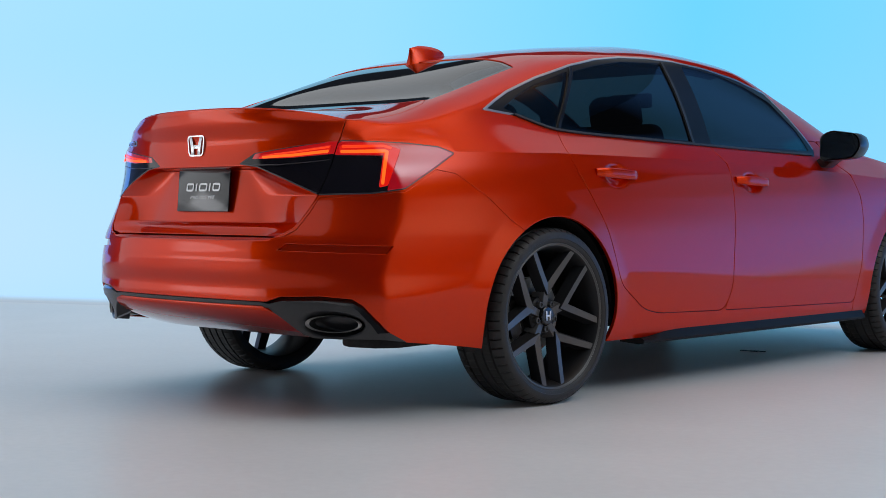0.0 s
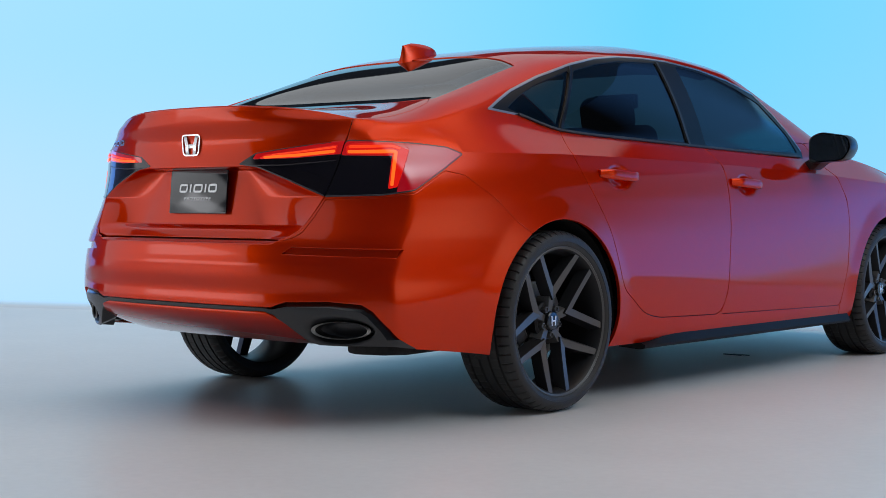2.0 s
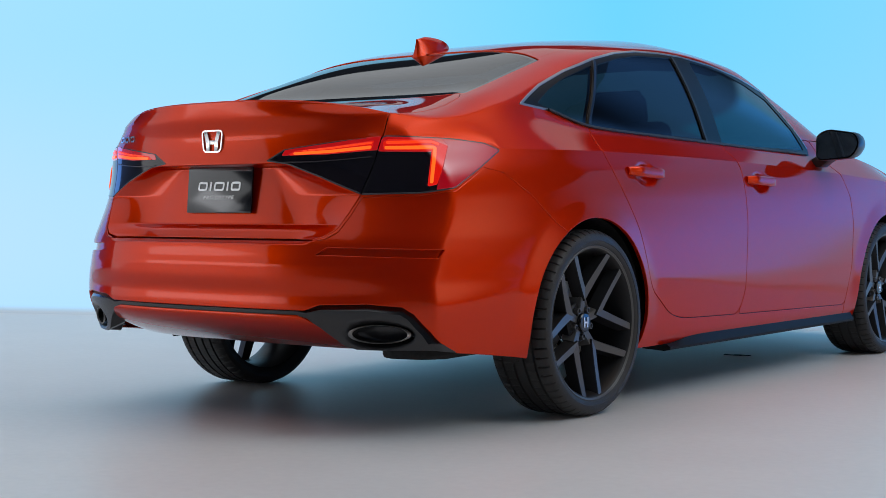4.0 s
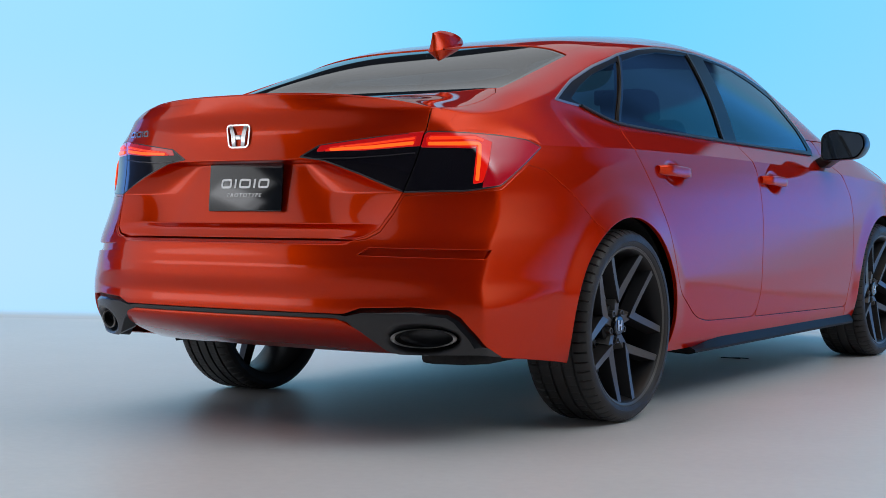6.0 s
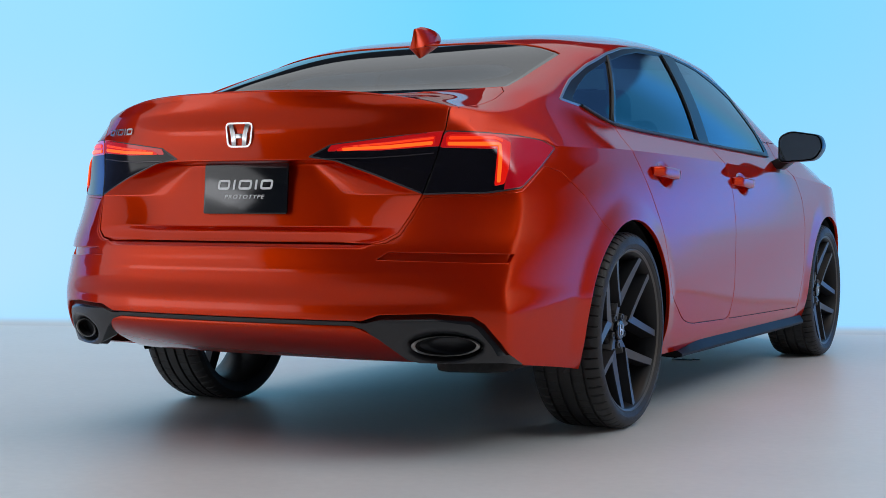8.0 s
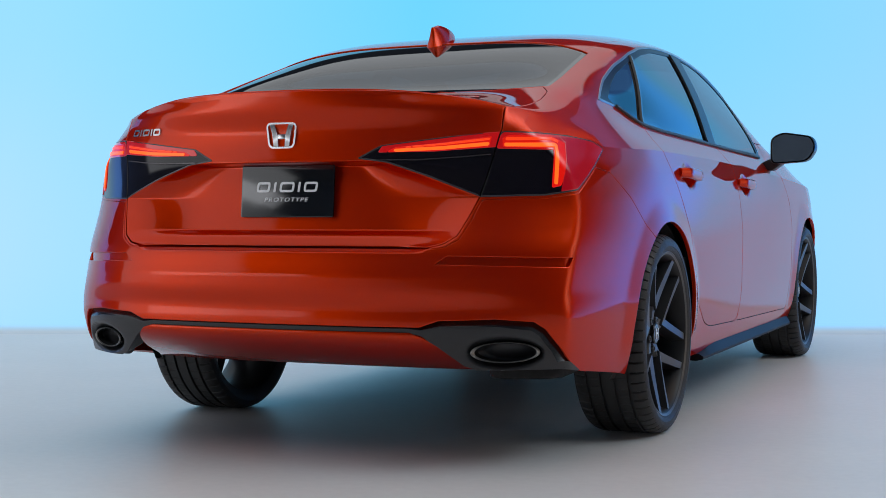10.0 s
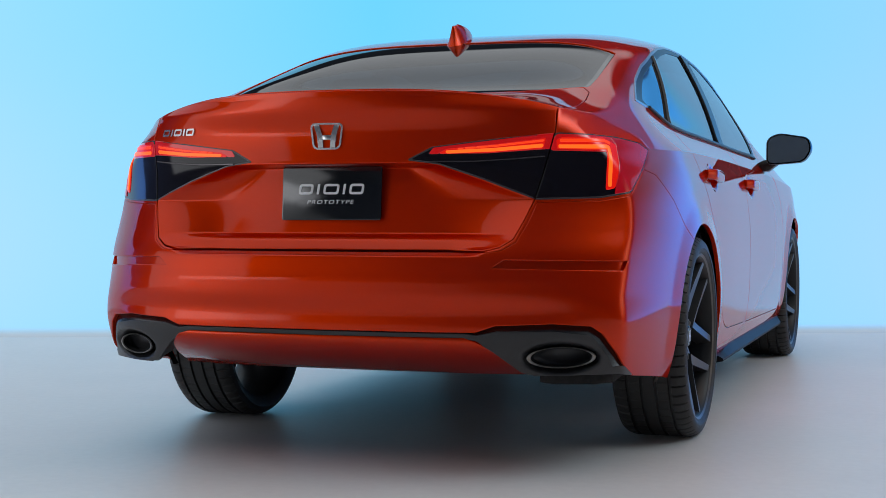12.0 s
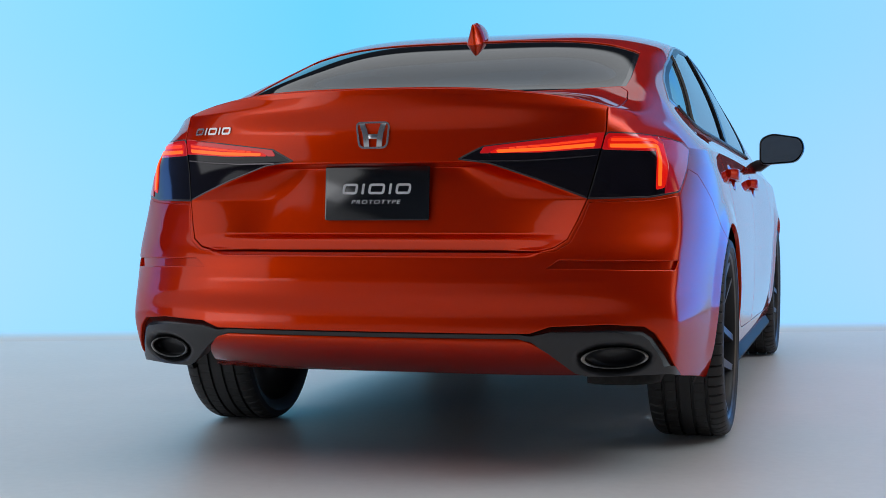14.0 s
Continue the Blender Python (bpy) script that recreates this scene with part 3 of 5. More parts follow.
def height_in_row(k, x):
    """Height of one cross row of the upper surface; past its widest place it falls away at a slope."""
    row = TABLE[k]
    last = int(np.argmax(row[:, 0])) if UY[k] < -0.5 else len(row) - 1
    end = row[last, 0] - 0.003 * (UY[k] < -0.5)
    return np.interp(np.minimum(x, end), row[:last + 1, 0], row[:last + 1, 2]) - 0.6 * np.maximum(x - end, 0) * (UY[k] < -0.5)


def upper_z(x, y):
    """Height of the upper surface over a place."""
    r = np.clip((y - UY[0]) / (UY[1] - UY[0]), 0, NY - 1.001)
    i = r.astype(int)
    f = r - i
    out = np.empty(x.shape)
    for k in np.unique(i):
        s = i == k
        a, b = height_in_row(k, x[s]), height_in_row(k + 1, x[s])
        out[s] = a * (1 - f[s]) + b * f[s]
    return out


LOWER = lower_sheet()
FOLD = TABLE[:, -1:] + np.array([0.034, 0, -0.0204]) * (1 - smooth(-0.565, -0.53, UY))[:, None, None]  # the shoulder's hidden flange
UPPER = Sheet.grid(np.concatenate([TABLE, FOLD], 1))
T = UPPER.pos[UPPER.tri]
UPPER.tri = UPPER.tri[np.linalg.norm(np.cross(T[:, 1] - T[:, 0], T[:, 2] - T[:, 0]), axis=1) > 1e-10]
P = LOWER.pos
TOP = upper_z(P[:, 0], P[:, 1])
LOWER = LOWER.cut(np.where(P[:, 1] < -0.5, TOP, crease_z(P[:, 1])) - P[:, 2])
P = UPPER.pos
UPPER = UPPER.cut(np.where(P[:, 1] < -0.5, P[:, 1] - lower_tail_y(P[:, 0], P[:, 2]), 1.0))

def soften():
    """Lets the quarter's flank run into its shoulder without an edge beside the boot lid."""
    a, b = LOWER.pos, UPPER.pos
    la = upper_z(a[:, 0], a[:, 1]) - a[:, 2]
    lb = b[:, 1] - lower_tail_y(b[:, 0], b[:, 2])
    near_a = (a[:, 1] < -0.5) & (a[:, 0] > 0.64) & (a[:, 2] > 0.93)
    near_b = (b[:, 1] < -0.5) & (b[:, 0] > 0.64)
    mid = LOWER.nor[near_a & (la < 0.02)].mean(0) + UPPER.nor[near_b & (lb < 0.03)].mean(0)
    mid /= np.linalg.norm(mid)
    wa = np.where(a[:, 1] < -0.45, (1 - smooth(0.0, 0.07, la)) * smooth(0.622, 0.640, a[:, 0]) * (a[:, 2] > 0.93), 0.0)
    wb = np.where(b[:, 1] < -0.45, (1 - smooth(0.0, 0.10, lb)) * smooth(0.622, 0.640, b[:, 0]), 0.0)
    for sh, w in ((LOWER, wa), (UPPER, wb)):
        sh.nor = sh.nor * (1 - w[:, None]) + mid * w[:, None]
        sh.nor /= np.linalg.norm(sh.nor, axis=1, keepdims=True)


soften()

car = thing("car", "glossy orange-red four-door sedan parked on the studio floor", "car")


def both(name, sh, mat, label="", depth=0.012, parent=car):
    """The same piece on the right and on the left."""
    sh = sh.rim(depth)
    return [sheet_part(name, s, mat, parent, label) for s in (sh, sh.flipped())]


def whole(name, sh, mat, label="", depth=0.012, parent=car, roll=0.0015):
    sh = sh.rim(depth, roll)
    return sheet_part(name, sh.plus(sh.flipped()), mat, parent, label)


# ---------- panels ----------
UP = UPPER.pos
GAP = 0.0030


def lo(sh, outline, by="yz", grow=-GAP):
    """A field that is positive within an outline, drawn from the side, from behind, round the corner or from above."""
    p = sh.pos
    u, v = {"yz": (p[:, 1], p[:, 2]), "xz": (p[:, 0], p[:, 2]), "wz": (p[:, 0] + p[:, 1], p[:, 2]), "xy": (p[:, 0], p[:, 1])}[by]
    return inside(u, v, outline) + grow


def keep(sh, outline, by="yz", grow=-GAP):
    return sh.cut(lo(sh, outline, by, grow))


def drop(sh, outline, by="yz", grow=GAP):
    return sh.cut(-lo(sh, outline, by, grow))


ARCH_R = 0.368


def arch(sh):
    for yw in (0.0, AXLE):
        sh = sh.cut(np.hypot(sh.pos[:, 1] - yw, sh.pos[:, 2] - 0.322) - ARCH_R)
    return sh


def above(sh, fn):
    return sh.cut(sh.pos[:, 2] - fn(sh.pos))


def bottom_edge(p):
    w = p[:, 0] + p[:, 1]
    rear = keys(w, (-1.1, 0.0, 0.09, 0.44, 0.6), (0.286, 0.284, 0.276, 0.238, 0.21))
    return np.where(p[:, 1] < 0, rear, 0.207)


BODY = above(arch(LOWER), bottom_edge)
REAR_SEAM = [(0.17, 1.03), (0.145, 0.97), (0.132, 0.923), (0.165, 0.85), (0.224, 0.759), (0.295, 0.655), (0.337, 0.56), (0.372, 0.461), (0.40, 0.42), (0.472, 0.375), (0.55, 0.322), (0.651, 0.300)]
MID_SEAM = [(1.125, 0.288), (1.176, 0.38), (1.183, 0.523), (1.189, 0.648), (1.197, 0.778), (1.203, 0.905), (1.137, 0.972), (1.13, 1.03)]
FRONT_SEAM = [(2.233, 0.268), (2.28, 0.45), (2.293, 0.65), (2.285, 0.77), (2.23, 0.876), (2.12, 0.94), (2.05, 1.03)]
REAR_DOOR = rounded(REAR_SEAM + MID_SEAM, 0.05, 4)
FRONT_DOOR = rounded(MID_SEAM[::-1] + FRONT_SEAM, 0.03, 4)
FENDER = FRONT_SEAM[::-1] + [(2.26, 0.15), (3.9, 0.15), (3.9, 1.03)]
DLO = [(-0.215, 1.075), (-0.13, 1.116), (-0.04, 1.156), (0.15, 1.222), (0.368, 1.284), (0.54, 1.320), (0.711, 1.341), (0.90, 1.350), (1.073, 1.350), (1.33, 1.332), (1.55, 1.300), (1.762, 1.248), (1.86, 1.16), (1.94, 1.065), (2.00, 0.985), (1.99, 0.957), (1.148, 0.978), (0.60, 0.993), (0.17, 1.009), (0.06, 1.03), (-0.047, 1.060), (-0.12, 1.066)]
PANE_Q = rounded([(-0.10, 1.086), (0.00, 1.138), (0.114, 1.186), (0.345, 1.256), (0.160, 1.018), (0.06, 1.044), (-0.044, 1.069)], 0.012, 3)
PANE_R = rounded([(0.372, 1.257), (0.53, 1.292), (0.70, 1.318), (0.99, 1.331), (1.025, 0.996), (0.178, 1.014)], 0.012, 3)
PANE_F = rounded([(1.135, 1.330), (1.27, 1.322), (1.42, 1.305), (1.60, 1.262), (1.766, 1.204), (1.90, 1.07), (1.955, 0.98), (1.157, 0.984)], 0.012, 3)

# tail
bump = drop(drop(keep(BODY, BUMPER, "wz", -0.0034), DARK, "xz", 0.001), REFLECTOR, "wz", 0.002)
bump = bump.cut(np.where(bump.pos[:, 1] > -0.05, -1.0, 1.0))
bumper = whole("rear_bumper", bump, PAINT, "orange-red painted bumper", 0.016, car, 0.0028)
dark = keep(drop(keep(BODY, DARK, "xz", -0.001), VALANCE, "xz", 0.002), [(-1.4, 0.1), (0.35, 0.1), (0.35, 0.5), (-1.4, 0.5)], "wz", 0)
dark = Sheet(dark.pos + np.array([0, 0.006, 0]), dark.nor, dark.tri)
brim = np.interp(dark.pos[:, 0], (0.42, 0.52, 0.72), (0.006, 0.020, 0.026))
rim_of = lo(dark, DARK, "xz", 0)
surround = whole("exhaust_surround", dark.cut(np.where(dark.pos[:, 2] > 0.30, rim_of - brim, 0.1)), SURROUND, "satin dark grey strip and surrounds", 0.06)
top_face = dark.cut(np.where(dark.pos[:, 2] > 0.30, brim - rim_of, -0.1))
depth_in = np.clip(lo(top_face, DARK, "xz", 0) / 0.026, 0, 1)
top_face.pos[:, 1] += 0.014 * (1 - depth_in)
top_face.nor = top_face.nor + np.array([0, 0, 0.75])
top_face.nor /= np.linalg.norm(top_face.nor, axis=1, keepdims=True)
whole("bevel_face", top_face, BLACK_GLOSS, "gloss black upper bevel", 0.02, surround)
val = keep(BODY, VALANCE, "xz", 0)
val = val.cut(np.where(val.pos[:, 1] > -0.3, -1.0, 1.0)).moved(0.004)
under = np.clip((0.387 - val.pos[:, 2]) / 0.105, 0, 1)
val.pos[:, 1] += 0.22 * under ** 2 + 0.012 * np.clip((val.pos[:, 2] - 0.372) / 0.015, 0, 1) ** 2
val.pos[:, 2] -= 0.018 * under ** 2
val.nor[:, 2] -= 3.4 * under - 0.5 * np.clip((val.pos[:, 2] - 0.372) / 0.015, 0, 1)
val.nor /= np.linalg.norm(val.nor, axis=1, keepdims=True)
whole("valance", val, PAINT, "orange-red lower valance panel", 0.03)
ref = keep(BODY, REFLECTOR, "wz", 0.0018)
ref = Sheet(ref.pos - ref.nor * 0.012, ref.nor, ref.tri)
both("reflector", ref, PAINT, "painted red moulded reflector slot", 0.02, bumper)

lid_low = keep(BODY, LID, "xz", -0.0034)
lid_low = lid_low.cut(np.where(lid_low.pos[:, 1] > -0.5, -1.0, 1.0))
lamp_on_lid = keep(lid_low, LAMP_IN, "xz", -0.001)
lid_low = drop(lid_low, LAMP_IN, "xz", 0.001)
LID_TOP = [(-0.2, -1.2), (0.9, -1.2), (0.628, -0.735), (0.640, -0.62), (0.640, -0.52), (0.628, -0.43), (0.600, -0.385), (0.45, -0.425), (0.2, -0.46), (-0.2, -0.465)]
lid_top = keep(UPPER, LID_TOP, "xy")
lid_top = lid_top.cut(np.where(lid_top.pos[:, 1] > -0.3, -1.0, 1.0))
trunk = whole("trunk_lid", lid_low.plus(lid_top), PAINT, "orange-red boot lid with a lip spoiler", 0.014, car, 0.0024)

# flanks
quarter = drop(drop(BODY, BUMPER, "wz", 0.0010), REAR_DOOR)
quarter = drop(drop(drop(quarter, FRONT_DOOR), FENDER), LAMP_OUT, "wz", 0.002)
quarter = drop(quarter, LID, "xz")
quarter = quarter.cut(np.where((quarter.pos[:, 1] < -0.02) & (quarter.pos[:, 2] < 0.6), -1.0, 1.0))
GLASS_BACK = [(-0.2, 0.158), (0.30, 0.151), (0.50, 0.136), (0.586, 0.112), (0.602, -0.10), (0.612, -0.25), (0.614, -0.376), (0.45, -0.415), (0.2, -0.45), (-0.2, -0.455)]
ROOF = [(-0.2, 0.158), (0.30, 0.151), (0.50, 0.136), (0.570, 0.117), (0.578, 0.4), (0.578, 1.4), (0.585, 1.58), (0.35, 1.64), (-0.2, 1.665)]
SCREEN = [(-0.2, 1.67), (0.35, 1.645), (0.590, 1.585), (0.70, 2.35), (0.4, 2.52), (-0.2, 2.56)]
HOOD = [(-0.2, 2.57), (0.4, 2.53), (0.715, 2.36), (0.735, 3.0), (0.62, 3.45), (-0.2, 3.7)]
top_q = drop(drop(drop(UPPER, LID_TOP, "xy"), GLASS_BACK, "xy", 0.001), ROOF, "xy", 0.001)
top_q = drop(drop(drop(top_q, SCREEN, "xy", 0.001), HOOD, "xy"), DLO, "yz", 0.001)
sides = top_q
for o in (REAR_DOOR, FRONT_DOOR, FENDER):
    sides = sides.cut(-np.minimum(lo(sides, o), 0.985 + 0 * sides.pos[:, 2] + 0.05 - sides.pos[:, 2]) - 2 * GAP)
sides = sides.cut(np.where(sides.pos[:, 1] > 2.9, -1.0, 1.0))
both("quarter_panel", quarter.plus(sides), PAINT, "orange-red rear quarter panel and pillar", 0.012)
for nm, o, lab in (("rear_door", REAR_DOOR, "orange-red rear door"), ("front_door", FRONT_DOOR, "orange-red front door"), ("front_fender", FENDER, "orange-red front wing")):
    low = keep(BODY, o)
    low = drop(low, BUMPER, "wz") if nm == "rear_door" else low
    up = keep(top_q, o)
    pair = both(nm, low.plus(up), PAINT, lab, 0.012)
    if nm == "rear_door":
        rear_doors = pair
    elif nm == "front_door":
        front_doors = pair
whole("roof", keep(UPPER, ROOF, "xy", -0.001), PAINT, "orange-red roof skin", 0.01)
whole("hood", keep(UPPER, HOOD, "xy"), PAINT, "orange-red bonnet", 0.012)


# glass
def glass_material(name, tint, gloss=0.0):
    """Tinted sheet glass: see-through, with a mirror gloss that grows to the edge of view."""
    m = bpy.data.materials.new(name)
    m.use_nodes = True
    nt = m.node_tree
    nt.nodes.remove(nt.nodes["Principled BSDF"])
    tr = nt.nodes.new("ShaderNodeBsdfTransparent")
    tr.inputs["Color"].default_value = rgb(*tint)
    gl = nt.nodes.new("ShaderNodeBsdfGlossy")
    gl.inputs["Roughness"].default_value = gloss
    lw = nt.nodes.new("ShaderNodeLayerWeight")
    lw.inputs["Blend"].default_value = 0.5
    pw = nt.nodes.new("ShaderNodeMath")
    pw.operation = "POWER"
    pw.inputs[1].default_value = 4.6
    nt.links.new(lw.outputs["Facing"], pw.inputs[0])
    fr = nt.nodes.new("ShaderNodeMapRange")
    fr.inputs["To Min"].default_value, fr.inputs["To Max"].default_value = 0.045, 1.0
    nt.links.new(pw.outputs[0], fr.inputs["Value"])
    mix = nt.nodes.new("ShaderNodeMixShader")
    nt.links.new(fr.outputs[0], mix.inputs[0])
    nt.links.new(tr.outputs[0], mix.inputs[1])
    nt.links.new(gl.outputs[0], mix.inputs[2])
    nt.links.new(mix.outputs[0], nt.nodes["Material Output"].inputs["Surface"])
    return m


SIDE_GLASS = glass_material("dark_tinted_side_glass", (0.16, 0.175, 0.18))
BACK_GLASS = glass_material("tinted_back_glass", (0.05, 0.055, 0.06), 0.03)
gb = keep(UPPER, GLASS_BACK, "xy", -0.003)
gb = gb.cut(np.where(gb.pos[:, 1] > 0.2, -1.0, 1.0)).moved(-0.004)
BAND = 0.017
whole("rear_window", gb.cut(lo(gb, GLASS_BACK, "xy", -BAND)), BACK_GLASS, "dark tinted rear window", 0.003)
whole("rear_window_border", gb.cut(-lo(gb, GLASS_BACK, "xy", -BAND)), BORDER, "black printed window border", 0.008)
whole("windscreen", keep(UPPER, SCREEN, "xy", -0.002).moved(-0.004), SIDE_GLASS, "tinted windscreen", 0.004)
rim_d = UPPER.cut(np.where((UP[:, 2] > 0.92) & (UP[:, 1] > -0.4) & (UP[:, 1] < 2.3), 1.0, -1.0))
frame_d = keep(rim_d, DLO, "yz", -0.001)
for o in (PANE_Q, PANE_R, PANE_F):
    frame_d = drop(frame_d, o, "yz", 0.0)
edge = lo(frame_d, DLO, "yz", 0)
low_side = frame_d.pos[:, 2] < 1.062 - 0.07 * smooth(-0.05, 0.2, frame_d.pos[:, 1]) + 0.0
chrome_f = np.where(low_side & (frame_d.pos[:, 1] > -0.12), -0.02, 0.0065 - edge)
both("window_frame", frame_d.cut(-chrome_f), SATIN_BLACK, "gloss black window frame and pillar cover", 0.012)
both("window_moulding", frame_d.cut(chrome_f).moved(0.002), DARK_CHROME, "dark chrome window moulding", 0.008)
for pane, doors in ((PANE_R, rear_doors), (PANE_F, front_doors)):
    g = keep(rim_d, pane, "yz", -0.0005).moved(-0.003).rim(0.003)
    for s, d in zip((g, g.flipped()), doors):
        sheet_part("side_window", s, SIDE_GLASS, d, "dark tinted door glass")
both("quarter_window", keep(rim_d, PANE_Q, "yz", -0.0005).moved(-0.003), SIDE_GLASS, "small dark tinted quarter glass", 0.003)


# divider strips between the panes
def bar(points, w, t, bm=None):
    """A flat bar along points (place, outward normal)."""
    bm = bm or bmesh.new()
    rings = []
    for i, (p, n) in enumerate(points):
        a, b = points[max(i - 1, 0)][0], points[min(i + 1, len(points) - 1)][0]
        d = (b - a).normalized()
        s = d.cross(n).normalized() * (w / 2)
        rings.append([bm.verts.new(q) for q in (p - s - n * 0.002, p - s * 0.8 + n * t, p + s * 0.8 + n * t, p + s - n * 0.002)])
    for a, b in zip(rings, rings[1:]):
        for k in range(4):
            bm.faces.new((a[k], a[(k + 1) % 4], b[(k + 1) % 4], b[k]))
    bm.faces.new(rings[0])
    bm.faces.new(rings[-1][::-1])
    return bm


def on_upper(y, z):
    """A place on the upper flank at y and height z, with its normal."""
    k = int(np.argmin(np.abs(UY - y)))
    row = TABLE[k]
    j = int(np.argmin(np.abs(row[20:, 2] - z))) + 20
    x = float(np.interp(-z, -row[:, 2], row[:, 0]))
    d = Vector(row[min(j + 3, NS - 1)] - row[max(j - 3, 0)])
    return Vector((x, y, z)), Vector((-d.z, 0, d.x)).normalized()


def flip(bm):
    bmesh.ops.scale(bm, vec=(-1, 1, 1), verts=bm.verts)
    return bm


def strip_at(y0, z0, y1, z1, w, t):
    pts = []
    for i in range(13):
        k = i / 12
        p, n = on_upper(y0 + (y1 - y0) * k, z0 + (z1 - z0) * k)
        pts.append((p, n if n.x > 0 else -n))
    return bar(pts, w, t)


for f in (lambda b: b, flip):
    part("window_divider", f(strip_at(0.168, 1.012, 0.362, 1.268, 0.016, 0.006)), BLACK_GLOSS, car, "slim black divider bar")
    part("pillar_edge", f(strip_at(1.022, 0.990, 0.995, 1.335, 0.020, 0.005)), BLACK_PLASTIC, car, "black pillar edge seal")
    part("belt_seal", f(bar([(lambda q: (q[0] + Vector((0.004, 0, 0)), q[1]))(on_upper(y, float(keys(y, (-0.05, 0.17, 0.6, 1.148, 1.96), (1.062, 1.011, 0.995, 0.980, 0.961))) + 0.003)) for y in np.linspace(-0.05, 1.96, 40)], 0.011, 0.004)), BLACK_PLASTIC, car, "black rubber belt seal")

# ---------- lamps ----------
HOUSING = LENS_SMOKE
outer = keep(LOWER, LAMP_OUT, "wz", -0.0005)
outer = outer.cut(np.where(outer.pos[:, 1] > -0.35, -1.0, 1.0))
outer = drop(outer, LID, "xz", 0.003)
OUT_GUIDE = [(-0.190, 0.926), (-0.170, 0.934), (0.020, 0.936), (0.096, 0.916), (0.040, 0.796), (0.000, 0.790), (0.020, 0.900), (-0.188, 0.903)]
OUT_RED = [(0.030, 0.97), (0.40, 0.97), (0.40, 0.75), (0.030, 0.75), (0.042, 0.79), (0.098, 0.918)]
IN_GUIDE = [(0.325, 0.8905), (0.350, 0.902), (0.48, 0.914), (0.606, 0.931), (0.600, 0.904), (0.46, 0.893)]


IN_RED = [(0.300, 0.890), (0.46, 0.8915), (0.600, 0.902), (0.66, 0.906), (0.68, 0.957), (0.48, 0.9265), (0.312, 0.9065)]
OUT_TOP = [(-0.21, 0.899), (0.018, 0.8965), (0.098, 0.912), (0.098, 0.97), (-0.21, 0.97)]
OUT_CORE = [(-0.182, 0.9125), (0.026, 0.9135), (0.040, 0.9090), (0.021, 0.800), (0.010, 0.800), (0.026, 0.9050), (-0.182, 0.9055)]
OUT_LINE = [(-0.178, 0.9285), (0.020, 0.9300), (0.056, 0.9225), (0.052, 0.9165), (0.018, 0.9240), (-0.178, 0.9225)]
IN_CORE = [(0.345, 0.8965), (0.48, 0.9030), (0.600, 0.9145), (0.599, 0.9075), (0.48, 0.8965), (0.350, 0.8915)]
IN_LINE = [(0.38, 0.9035), (0.48, 0.9115), (0.602, 0.9265), (0.601, 0.9235), (0.48, 0.9090), (0.38, 0.9015)]


